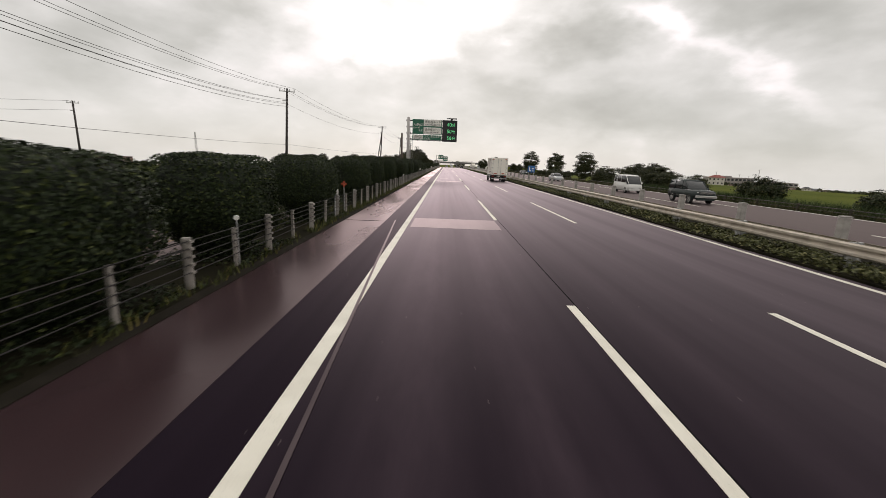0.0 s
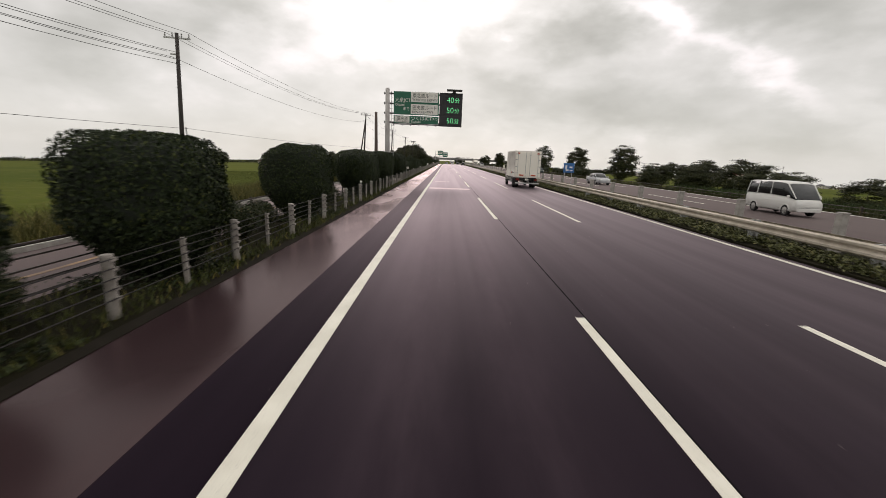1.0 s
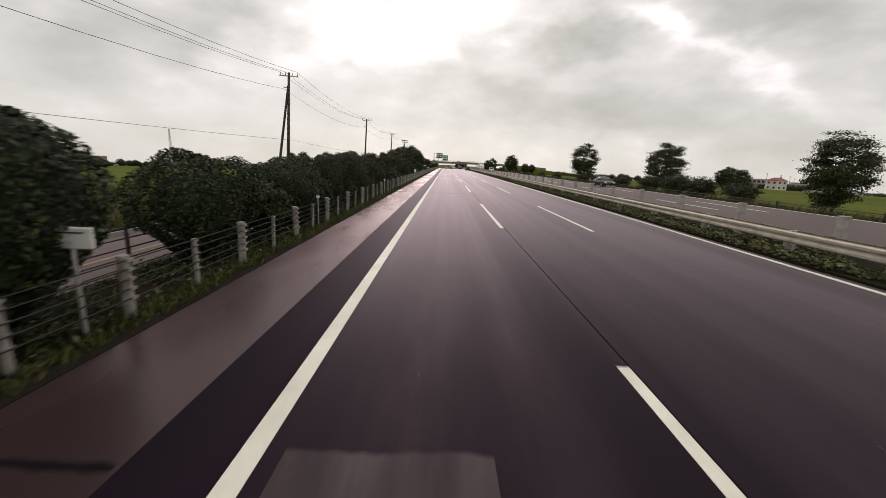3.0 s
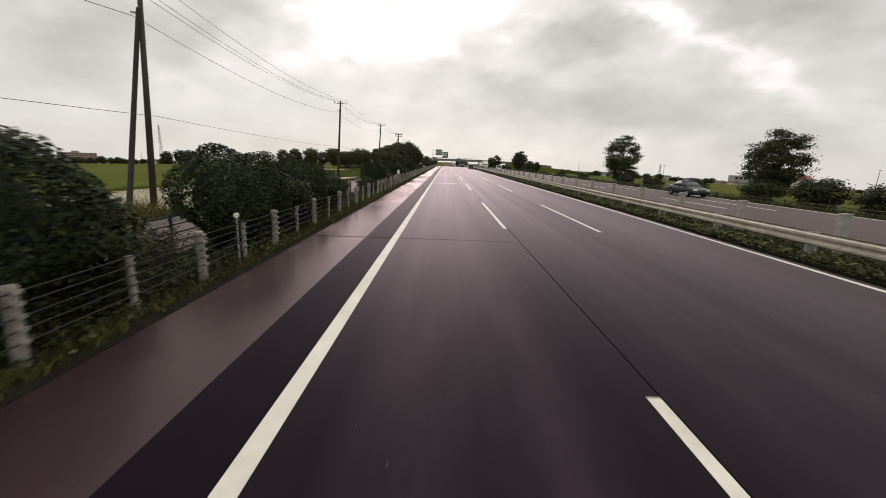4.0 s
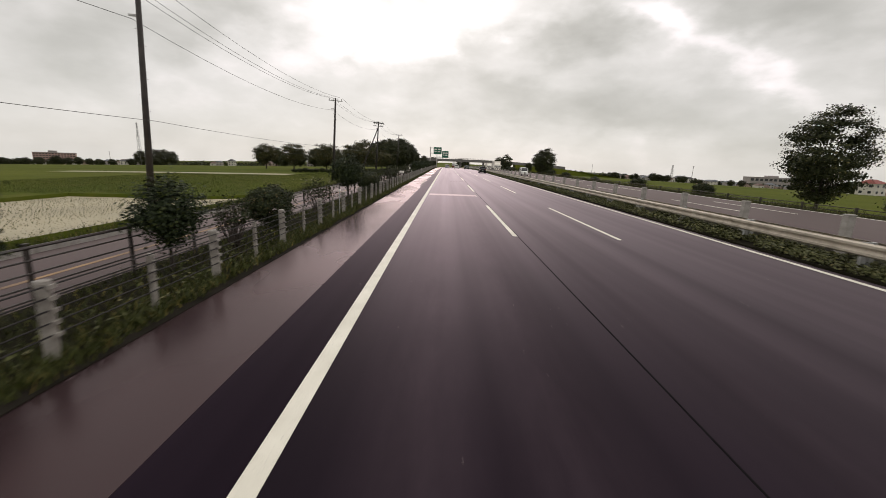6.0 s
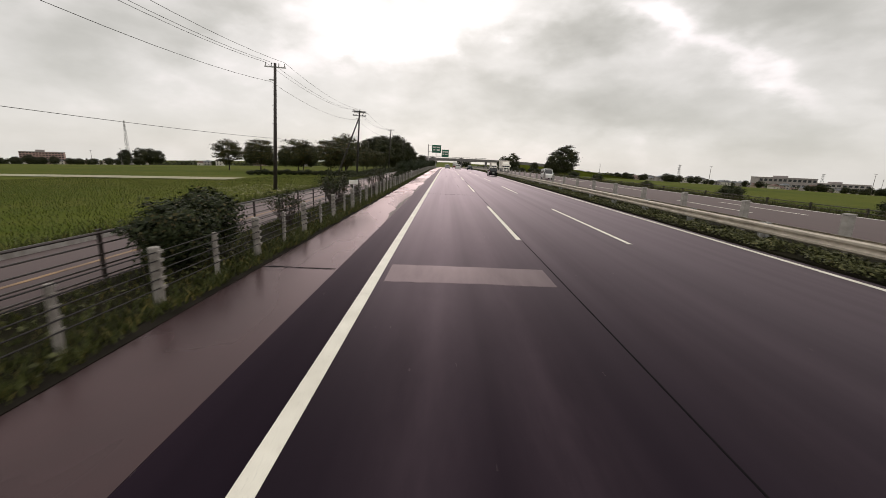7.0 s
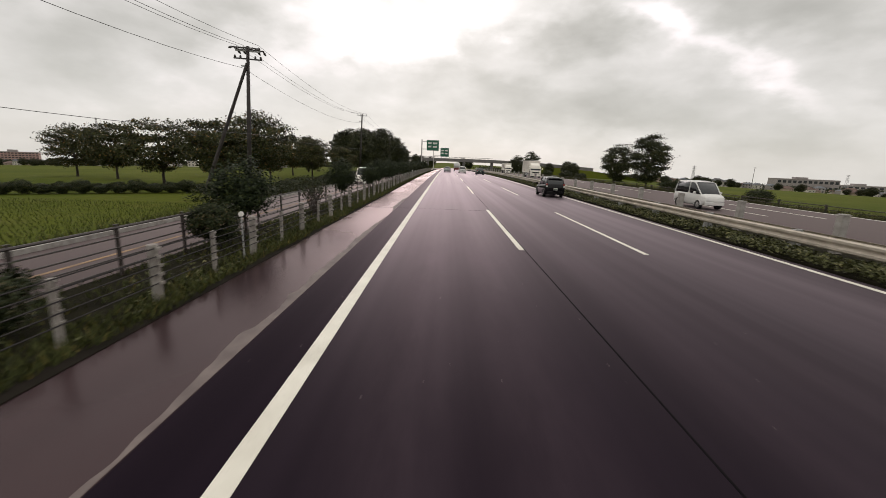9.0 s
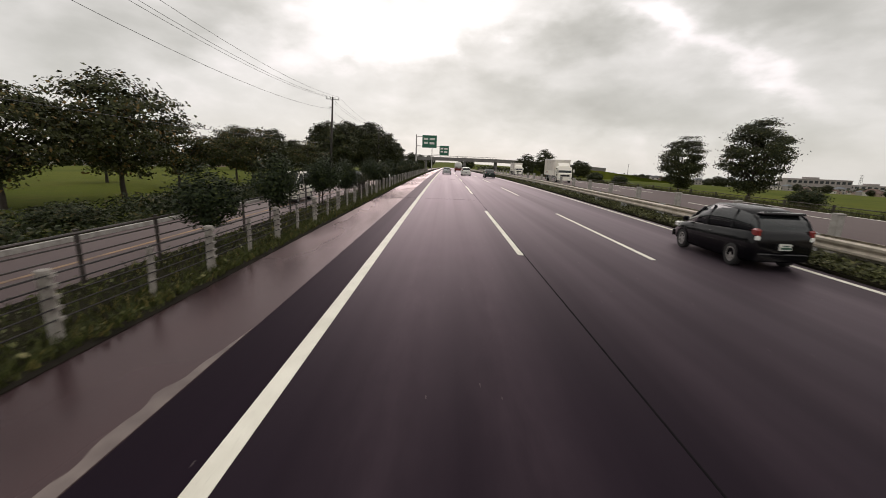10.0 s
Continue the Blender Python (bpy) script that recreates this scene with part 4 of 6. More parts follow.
# clipped bushes behind the guard fence: where each begins and ends along the road, and its height
DOMES = [clipped_bush("dense dark green bush clipped to a dome beside the guard fence", 1.15, 1.3, 1.22, 30000, k, 3.8, 0.10) for k in range(3)]
BUSHES = [(-1.7, 1.5, 2.6), (3.4, 6.7, 2.62), (8.4, 11.1, 2.62), (14.6, 17.3, 2.7), (22.3, 25.0, 2.78), (27.2, 29.5, 2.9), (35.1, 37.4, 2.95), (44.6, 49.0, 3.0), (53.0, 57.0, 3.08), (63.5, 67.8, 3.2)]
for i, (y0, y1, h) in enumerate(BUSHES):
    b = stand(DOMES[i % 3], used, -5.62, (y0 + y1) / 2, -0.12, 180 * (i % 2), (1.04, (y1 - y0) / 2.6, h / 2.66))

WILD = [clipped_bush("dense dark evergreen bush grown out of shape behind the guard fence", 1.1, 1.3, 1.18, 26000, 5 + k, 2.3, 0.30) for k in range(2)]
for i, (y0, y1, h, x) in enumerate(((70.0, 73.4, 2.5, -5.9), (74.6, 78.2, 2.4, -5.8), (79.6, 82.6, 2.6, -5.9), (84.2, 88.8, 2.9, -5.7), (91.8, 95.4, 2.6, -5.7), (97.4, 99.6, 2.35, -5.9))):
    stand(WILD[i % 2], used, x, (y0 + y1) / 2, -0.14, 180 * (i // 2 % 2), (1.0, (y1 - y0) / 2.6, h / 2.5))

stand(WILD[0], used, -5.4, 112.1, -0.14, 0, (0.62, 0.56, 0.90))

LOOSE = [limb_tree("roadside_shrub", "bushy dark green shrub behind the guard fence", 2.3, 1.15, 0.12, 120, 60, 0.06, SHRUB_LEAF, 50 + k, "shrub", group="roadside shrubs", clump_r=0.16, trunk_r=0.05) for k in range(3)]
STEMMED = [limb_tree("small_tree", "small round-crowned evergreen on a bare stem behind the fence", 2.4, 0.78, 0.32, 62, 80, 0.045, HEDGE_LEAF, 60 + k, "tree", group="roadside small trees", clump_r=0.17, trunk_r=0.05) for k in range(3)]
TWIGS = [bare_shrub("half-bare shrub with thin brown twigs beside the fence", 1.5, 70 + k) for k in range(2)]
# kind, y, x, turn, size
ROW = [
    (1, 12.9, -5.8, 0, 0.45), (0, 19.6, -5.9, 50, 0.42), (1, 25.6, -6.0, 0, 0.36), (1, 31.6, -5.7, 40, 0.5), (0, 33.4, -5.9, 80, 0.42), (2, 40.2, -5.8, 0, 0.5), (0, 50.6, -5.8, 60, 0.5), (1, 58.0, -5.5, 0, 0.5),
    (0, 74.2, -5.7, 200, 0.8), (1, 78.9, -5.8, 140, 0.9), (0, 83.4, -5.6, 90, 0.7),
    (2, 88.6, -5.6, 50, 0.8), (1, 96.4, -5.5, 70, 0.8), (2, 101.0, -5.5, 130, 0.8), (6, 101.9, -5.4, 30, 0.9), (5, 90.2, -5.5, 0, 0.7),
    (1, 104.2, -5.9, 20, 0.62), (1, 110.9, -5.5, 10, 0.55), (5, 109.4, -5.5, 0, 0.7), (3, 117.4, -5.8, 0, 0.95), (5, 115.0, -5.6, 80, 0.8), (5, 123.0, -5.6, 60, 0.8), (6, 121.4, -5.7, 0, 0.9),
    (3, 128.0, -5.9, 130, 0.98), (4, 132.2, -5.8, 30, 0.8), (6, 134.5, -5.7, 30, 0.9), (0, 137.0, -5.8, 10, 0.66), (6, 141.5, -5.7, 60, 1.0), (3, 147.5, -5.8, 0, 1.08), (1, 152.7, -5.6, 40, 0.66), (0, 154.3, -5.9, 40, 0.7),
    (5, 158.5, -5.6, 30, 0.9), (6, 164.4, -5.6, 0, 1.15), (5, 166.0, -5.8, 90, 1.2), (6, 170.0, -5.7, 200, 0.7), (5, 176.6, -5.7, 40, 1.25), (6, 180.0, -5.6, 40, 0.7), (5, 186.5, -5.7, 20, 0.7), (1, 190.8, -5.6, 60, 0.45),
    (3, 197.8, -5.8, 15, 0.95), (0, 196.6, -6.0, 30, 0.55), (4, 208.6, -5.7, 90, 0.98), (5, 204.0, -5.8, 10, 1.0), (3, 216.8, -5.7, 200, 0.85), (4, 221.2, -5.8, 0, 1.0), (3, 226.5, -5.8, 40, 1.0), (4, 231.0, -5.8, 150, 0.95),
    (5, 235.0, -5.7, 0, 1.0), (3, 239.0, -5.9, 90, 1.0), (0, 244.0, -5.8, 0, 0.9), (4, 249.0, -5.8, 30, 1.0), (1, 255.0, -5.8, 60, 0.9), (3, 261.0, -5.8, 30, 1.0), (0, 267.0, -5.8, 20, 1.0), (4, 274.0, -5.8, 120, 1.1), (1, 281.0, -5.8, 10, 1.0), (3, 289.0, -5.8, 10, 1.1), (0, 297.0, -5.8, 60, 1.0),
]
KINDS = LOOSE[:2] + [LOOSE[2]] + STEMMED[:2] + TWIGS
for k, y, x, turn, size in ROW:
    stand(KINDS[k], used, x, y, fall(y) - 0.14, turn, (size, size, size))
for ob in STEMMED[2:]:
    stand(ob, used, -5.8, 242.0, -0.14, 0, (0.9, 0.9, 0.9))

# broad-crowned trees beyond the opposite carriageway
ZELKOVA = [limb_tree("roadside_tree", "broad dark green deciduous tree beyond the opposite carriageway", 9.2, 3.5, 0.10, 210, 90, 0.115, TREE_LEAF, 5 + k, group="roadside trees", clump_r=0.46, trunk_r=0.22, clump_flat=0.3) for k in range(3)]
for i, (x, y, sc) in enumerate([(33.0, 96.0, 0.80), (33.5, 124.0, 0.86), (33.4, 160.2, 1.0), (31.2, 260.5, 0.84), (29.8, 246.0, 0.9), (31.5, 336.0, 0.95), (31.0, 360.0, 0.9), (33.0, 390.0, 0.8)]):
    stand(ZELKOVA[i % 3], used, x, y, land(x, y) - 0.05, 77 * i, (sc * 0.86, sc * 0.86, sc))
# orchard of spreading cherry trees, and the grove behind it
CHERRY = [limb_tree("cherry_tree", "spreading cherry tree with thinning green leaves in the grass", 7.4, 3.5, 0.16, 110, 80, 0.12, CHERRY_LEAF, 25 + k, group="orchard trees", clump_r=0.46, trunk_r=0.17, clump_flat=0.34) for k in range(3)]
for i, (x, y, sc) in enumerate([(-24.0, 228.5, 0.95), (-22.5, 235.0, 1.14), (-31.8, 231.5, 1.0), (-43.6, 239.5, 1.0), (-54.0, 245.0, 1.0), (-26.5, 247.0, 0.92), (-22.6, 254.5, 0.9), (-29.5, 264.0, 1.0), (-22.0, 272.0, 0.85), (-38.0, 252.0, 0.95)]):
    stand(CHERRY[i % 3], used, x, y, land(x, y) - 0.05, 65 * i, (sc, sc, sc))
GROVE = [limb_tree("grove_tree", "tall dense evergreen tree of the roadside grove", 13.0, 4.2, 0.12, 230, 36, 0.24, TREE_LEAF, 35 + k, group="grove trees", clump_r=0.5, trunk_r=0.3) for k in range(2)]
for i, (x, y, sc) in enumerate([(-24.0, 300, 0.85), (-29.0, 306, 0.95), (-21.5, 314, 0.9), (-26.5, 320, 1.05), (-22.0, 328, 1.1), (-30.0, 330, 1.1), (-25.0, 338, 1.15), (-20.0, 342, 1.0), (-34.0, 318, 0.9), (-28.0, 350, 1.1), (-18.5, 356, 0.8), (-23.0, 368, 0.8), (-36.0, 292, 0.7), (-15.0, 385, 0.6), (-15.0, 400, 0.55)]):
    stand(GROVE[i % 2], used, x, y, land(x, y) - 0.05, 80 * i, (sc, sc, sc))
# shrubs along the far verge
for i, (x, y, sc, k) in enumerate([(31, 28, 1.1, 0), (30, 38, 1.3, 1), (31, 50, 1.4, 2), (32, 58, 1.6, 0), (34, 64, 1.9, 1), (36, 70, 2.1, 2), (34, 76, 1.9, 0), (38, 80, 2.2, 1), (32, 84, 1.5, 2), (35, 88, 1.9, 0), (31, 104, 1.1, 1), (30.5, 110, 1.2, 2), (31, 116, 1.3, 0), (30, 121, 1.1, 1), (31, 133, 1.0, 0),
                                   (29.5, 140, 0.9, 2), (29.8, 149.5, 0.95, 1), (30, 171, 0.8, 0), (30, 187, 0.8, 2), (29.5, 204, 0.6, 1), (29.6, 224, 0.75, 2), (30, 240, 0.9, 1), (30, 276, 0.9, 0), (31, 290, 1.1, 1), (30, 305, 1.0, 2), (30, 320, 1.1, 0)]):
    big = sc > 1.35
    u = sc * 0.27 if big else sc
    b = stand(ZELKOVA[k] if big else LOOSE[k], used, x, y, land(x, y) - 0.05 - (0.5 if big else 0), 51 * i, (u * 1.25, u * 1.25, u))
    tagged(b, "rough green shrub on the verge beyond the opposite carriageway", "shrub", "far verge shrubs")

for i, (y, sc) in enumerate([(214, 0.5), (218, 0.42), (221, 0.6), (225, 0.5), (228, 0.45), (232, 0.6), (237, 0.5), (242, 0.55), (248, 0.6), (255, 0.5), (262, 0.65), (270, 0.6), (279, 0.7), (288, 0.8)]):
    b = stand(LOOSE[i % 3], used, -12.4 - (i % 3) * 0.5, y, land(-12.6, y) - 0.05, 67 * i, (sc * 1.3, sc * 1.5, sc * 0.8))
    tagged(b, "low weedy shrub on the bank of the side road", "shrub", "bank shrubs")

for i in range(15):
    u = i / 14
    x, y = -34.5 + 15.5 * u, 215.6 + 6.6 * u
    b = stand(LOOSE[i % 3], used, x, y, land(x, y) - 0.1, 83 * i, (0.62, 0.62, 0.40 + 0.06 * (i % 3)))
    tagged(b, "low dark hedge shrub along the edge of the orchard", "shrub", "orchard hedge")

# grass, ground cover and crops


def scatter(n, x0, x1, y0, y1, height_of):
    x, y = rng.uniform(x0, x1, n), rng.uniform(y0, y1, n)
    return np.stack([x, y, np.array([height_of(a, b) for a, b in zip(x, y)])], 1)


def stuff(name, me, label, category):
    return tagged(new(name, me), label, category, "", "stuff")


def verge_z(x, y):
    return fall(y) + 0.05 + (x + 4.11) / 3.34 * 0.31


tuft = np.concatenate([scatter(60000, -6.7, -4.08, 12, 300, verge_z), scatter(36000, -4.9, -3.98, 96, 300, verge_z), scatter(3500, -4.5, -3.98, 4, 96, verge_z)])
keep = np.array([noise.noise(Vector((a[0] * 0.9, a[1] * 0.45, 0))) for a in tuft]) + (tuft[:, 0] > -5.0) * 0.25 + (tuft[:, 1] > 98) * 0.22 > -0.05
stuff("verge_grass", blade_mesh("verge_grass", tuft[keep], 0.13, 0.011, GRASS_LEAF, 0.7), "short green grass and weeds on the verge", "grass")
fringe = scatter(46000, -4.30, -3.86, 60, 300, lambda x, y: fall(y) + 0.03)
edge = np.array([noise.noise(Vector((3.0, a[1] * 0.55, 2))) + 0.5 * noise.noise(Vector((7.0, a[1] * 2.1, 4))) for a in fringe])
fringe = fringe[fringe[:, 0] < -4.02 + 0.16 * edge]
stuff("kerb_grass", blade_mesh("kerb_grass", fringe, 0.12, 0.010, GRASS_LEAF, 0.8), "ragged grass growing over the kerb of the shoulder", "grass")
# dark leaves added along each bush to stand for the shade beneath it
ivy = scatter(48000, -6.7, -4.2, -6, 98, verge_z)
ivy = ivy[np.array([a[1] > 69 or any(y0 - 0.2 < a[1] < y1 + 0.2 for y0, y1, h in BUSHES) for a in ivy])]
lump = np.array([noise.noise(Vector((a[0] * 0.8, a[1] * 0.5, 21))) for a in ivy])
ivy[:, 2] += rng.uniform(0, 1, len(ivy)) * np.where(ivy[:, 1] > 82, np.clip(0.35 + 0.8 * lump, 0.05, 0.8), np.clip(0.14 + 0.6 * lump, 0.03, 0.4)) * np.clip((-4.1 - ivy[:, 0]) / 0.9, 0.15, 1)
stuff("hedge_shade_undergrowth", leaf_mesh("hedge_shade_undergrowth", ivy, np.tile([[0, 0, 1.0]], (len(ivy), 1)), 0.040, HEDGE_LEAF), "dark ivy and litter, put in for shade under the hedge bushes", "undergrowth")
weed = scatter(26000, -6.7, -4.0, 40, 300, verge_z)
keep = np.array([noise.noise(Vector((a[0] * 0.7 + 9, a[1] * 0.35, 3))) for a in weed]) > 0.02
weed[:, 2] += rng.uniform(0, 0.22, len(weed))
stuff("verge_weeds", leaf_mesh("verge_weeds", weed[keep], np.tile([[0, 0, 1.0]], (keep.sum(), 1)), 0.038, GROUND_COVER), "low broad-leaved weeds on the verge", "weeds")
cover = scatter(200000, 9.64, 11.1, -2, 290, lambda x, y: fall(y) + 0.07)
hump = np.array([noise.noise(Vector((a[0] * 1.6, a[1] * 0.9, 5))) for a in cover])
cover[:, 2] += rng.uniform(0, 1, len(cover)) * (0.14 + 0.18 * np.clip(hump + 0.3, 0, 1))
cover = cover[hump > -0.28]
stuff("median_plants", leaf_mesh("median_plants", cover, np.tile([[0, 0, 1.0]], (len(cover), 1)), 0.05, GROUND_COVER, 0.6), "leafy green ground cover planted along the median", "plants")
DRY_GRASS = leafy("dry_grass_blade", (0.060, 0.062, 0.018), (0.150, 0.138, 0.040), (0.30, 0.22, 0.08), 0.65)
WEED_LEAF = leafy("dry_weed_blade", (0.040, 0.042, 0.018), (0.085, 0.085, 0.034), (0.16, 0.12, 0.06), 0.7)
reed = scatter(26000, 27.0, 34.0, 8, 70, lambda x, y: land(x, y) if x > 29 else fall(y) - 0.12 - (x - 25.6) * 0.23)
stuff("reeds", blade_mesh("reeds", reed, 1.0, 0.03, REED_LEAF, 0.25), "tall dark green reeds beyond the opposite carriageway", "reeds")
weeds = scatter(48000, -16.5, -11.0, 30, 101, land)
weeds = weeds[np.array([noise.noise(Vector((a[0] * 0.3, a[1] * 0.12, 8))) for a in weeds]) > -0.25]
stuff("tall_weeds", blade_mesh("tall_weeds", weeds, 0.85, 0.014, DRY_GRASS, 0.5), "tall yellow-green weeds along the edge of the fields", "weeds")
rank = scatter(80000, -18.5, -10.9, 214, 300, land)
lump = np.array([noise.noise(Vector((a[0] * 0.5, a[1] * 0.22, 31))) for a in rank])
rank[:, 2] += rng.uniform(0, 1, len(rank)) ** 1.3 * (0.45 + 1.1 * np.clip(lump + 0.25, 0, 1))
stuff("bank_weeds", leaf_mesh("bank_weeds", rank[lump > -0.4], np.tile([[0, 0, 0.7]], ((lump > -0.4).sum(), 1)), 0.085, SHRUB_LEAF, 0.5), "rank dark weeds on the bank below the orchard", "weeds")
bank = scatter(42000, -12.9, -10.9, 18, 320, lambda x, y: land(x, y))
stuff("field_bank", blade_mesh("field_bank", bank, 0.34, 0.014, GRASS_LEAF, 0.4), "tall yellow-green grass between side road and fields", "grass")
far_grass = scatter(60000, 26.0, 29.5, 0, 320, lambda x, y: fall(y) - 0.12 - (x - 25.6) * 0.23)
stuff("far_verge_grass", blade_mesh("far_verge_grass", far_grass, 0.6, 0.014, WEED_LEAF, 0.5), "rough tall grass on the far verge", "grass")


# pale grit washed up along the seam of the shoulder
GRIT = grained("washed_grit", (0.19, 0.150, 0.135), (0.085, 0.062, 0.058), 0.7, 2.5, 60, bump=0.4)
for k, (y0, y1) in enumerate(((160.0, 171.5), (173.0, 185.5), (187.0, 203.0), (204.5, 212.0))):
    s = Shape()
    rings = []
    n = int((y1 - y0) / 0.12)
    for i in range(n + 1):
        y = y0 + (y1 - y0) * i / n
        wide = 0.17 + 0.20 * noise.noise(Vector((k * 5.0, y * 0.7, 0))) + 0.10 * noise.noise(Vector((k * 5.0, y * 3.1, 4)))
        wide = max(0.02, wide) * min(1.0, 4 * i / n, 4 * (n - i) / n) + 0.004
        x1 = SEAM - 0.012
        rings.append([(x1 - wide, y, fall(y) + 0.0045), (x1, y, fall(y) + 0.0045), (x1, y, fall(y) - 0.02), (x1 - wide, y, fall(y) - 0.02)])
    s.loft(rings)
    part("grit_streak", s, GRIT, shoulder, "pale washed-up grit along the seam")


def rice(name, x0, x1, y0, y1, row, gap, height, label):
    xs, ys = np.arange(x0, x1, row), np.arange(y0, y1, gap)
    gx_, gy_ = np.meshgrid(xs, ys)
    x = gx_.ravel() + rng.normal(0, 0.03, gx_.size)
    y = gy_.ravel() + rng.normal(0, 0.04, gx_.size)
    keep = rng.random(len(x)) > 0.12
    x, y = np.repeat(x[keep], 3), np.repeat(y[keep], 3)
    z = np.array([land(a, b) for a, b in zip(x, y)]) + 0.02
    stuff(name, blade_mesh(name, np.stack([x, y, z], 1), height, 0.015 if height > 0.18 else 0.012, RICE_LEAF, 0.35), label, "crop")


rice("rice_plants", -27.2, -13.2, 104, 152, 0.34, 0.22, 0.10, "young rice in rows standing in shallow water")
rice("rice_field", -29, -14.0, 197, 213, 0.30, 0.24, 0.13, "dense green rice field beside the side road")
rice("rice_field", -50, -14.0, 155, 197.5, 0.32, 0.24, 0.13, "dense green rice field beside the side road")
rice("rice_field", -44, -15.6, 62, 101.5, 0.36, 0.28, 0.14, "dense green rice field beyond the side road")
# water standing between some of the rows
s = Shape()
for k in range(26):
    x, y = -14.8 - 0.32 * k, 176 + 0.35 * k + rng.uniform(-1.5, 1.5)
    while y < 192:
        length = rng.uniform(0.2, 0.9)
        wide = rng.uniform(0.025, 0.06)
        i = len(s.v)
        s.v += [(x - wide, y, land(x, y) + 0.03), (x + wide, y, land(x, y) + 0.03), (x + wide * 0.8, y + length, land(x, y + length) + 0.03), (x - wide * 0.9, y + length, land(x, y + length) + 0.03)]
        s.f.append((i, i + 1, i + 2, i + 3))
        y += length + rng.uniform(0.3, 2.2)
setting("field_water", s, TIN, "shallow water glinting between rows of rice", "water")
# the flooded paddy, inside low earth banks
s = Shape()
ys = [103 + 50 / 6 * i for i in range(7)]
xs = [-27.6, -24, -21, -18, -15, -13.0]
s.v = [(x, y, land(x, y) + 0.05) for y in ys for x in xs]
s.f = [(j * 6 + i, j * 6 + i + 1, (j + 1) * 6 + i + 1, (j + 1) * 6 + i) for j in range(6) for i in range(5)]
setting("paddy_water", s, TIN, "shallow still water of a flooded rice paddy", "water")
for x0, x1, y0, y1 in ((-13.2, -12.6, 102.5, 153.4), (-28.3, -27.6, 102.5, 153.4), (-28.3, -12.6, 102.2, 103.0), (-28.3, -12.6, 153.0, 153.8)):
    s = Shape()
    n = 12
    along = abs(y1 - y0) > abs(x1 - x0)
    rings = []
    for i in range(n + 1):
        u = i / n
        if along:
            y = y0 + (y1 - y0) * u
            rings.append([(x0, y, land(x0, y) - 0.1), (x0 + 0.2, y, land(x0, y) + 0.28), (x1 - 0.2, y, land(x1, y) + 0.28), (x1, y, land(x1, y) - 0.1)])
        else:
            x = x0 + (x1 - x0) * u
            rings.append([(x, y0, land(x, y0) - 0.1), (x, y0 + 0.2, land(x, y0) + 0.28), (x, y1 - 0.2, land(x, y1) + 0.28), (x, y1, land(x, y1) - 0.1)])
    s.loft(rings)
    setting("paddy_bank", s, GROUND, "low earth bank round the paddy", "bank")
s = Shape()
xs, ys = [-75, -62, -50, -40, -30], [199.0, 202.0, 205.0]
s.v = [(x, y, land(x, y) + 0.06) for y in ys for x in xs]
s.f = [(j * 5 + i, j * 5 + i + 1, (j + 1) * 5 + i + 1, (j + 1) * 5 + i) for j in range(2) for i in range(4)]
setting("bare_plot", s, grained("dry_stubble", (0.36, 0.33, 0.22), (0.26, 0.24, 0.15), 0.9, 0.5, 12), "pale strip of bare stubble among the fields", "field")

# ---- vehicles ----
def paint(name, colour, rough=0.25):
    a = Mat(name, rough, 0, 0.3)
    n = a.noise(1.5, 4)
    a.color(a.mix(a.math("MULTIPLY", n, 0.3), colour, tuple(c * 0.72 + 0.004 for c in colour)))
    a.b.inputs["Coat Weight"].default_value = 0.05
    a.b.inputs["Coat Roughness"].default_value = 0.12
    return a.m


BLACK_PAINT = paint("black_car_paint", (0.003, 0.003, 0.004), 0.14)
WHITE_PAINT = paint("white_car_paint", (0.72, 0.71, 0.68))
CREAM_PAINT = paint("cream_truck_paint", (0.88, 0.84, 0.75), 0.4)
DARK_GREEN_PAINT = paint("dark_green_car_paint", (0.022, 0.032, 0.030))
SILVER_PAINT = paint("silver_car_paint", (0.42, 0.42, 0.43))
RED_PAINT = paint("dark_red_truck_paint", (0.16, 0.025, 0.02), 0.4)
CAR_GLASS = Mat("car_glass", 0.06, 0, 0.6).color((0.018, 0.021, 0.022)).m
RUBBER = grained("tyre_rubber", (0.016, 0.016, 0.017), (0.026, 0.024, 0.023), 0.85, 8, 60)
RIM = grained("alloy_rim", (0.50, 0.49, 0.47), (0.30, 0.29, 0.28), 0.4, 8, 60, metal=0.7)
TRIM = grained("black_plastic", (0.018, 0.018, 0.019), (0.03, 0.029, 0.028), 0.6, 8, 60)
LAMP_RED = Mat("tail_lamp", 0.12, 0, 0.7).color((0.20, 0.018, 0.014)).m
LAMP_CLEAR = Mat("clear_lamp", 0.12, 0, 0.7).color((0.75, 0.74, 0.70)).m
PLATE = grained("plate_white", (0.68, 0.67, 0.62), (0.55, 0.54, 0.50), 0.5, 8, 60, bump=0)
PLATE_BAR = grained("plate_bar_green", (0.03, 0.09, 0.05), (0.02, 0.06, 0.035), 0.5, 8, 60, bump=0)
RIBBED = grained("ribbed_aluminium", (0.86, 0.81, 0.74), (0.70, 0.65, 0.59), 0.45, 1.6, 40, metal=0.1)
ORANGE_RED = grained("orange_red_film", (0.55, 0.09, 0.03), (0.42, 0.07, 0.03), 0.5, 6, 60, bump=0)
HEADLIGHT = Mat("lit_headlamp", 0.2)
HEADLIGHT.color((0.9, 0.9, 0.9))
HEADLIGHT.b.inputs["Emission Color"].default_value = (1.0, 0.97, 0.9, 1)
HEADLIGHT.b.inputs["Emission Strength"].default_value = 6.0
HEADLIGHT = HEADLIGHT.m


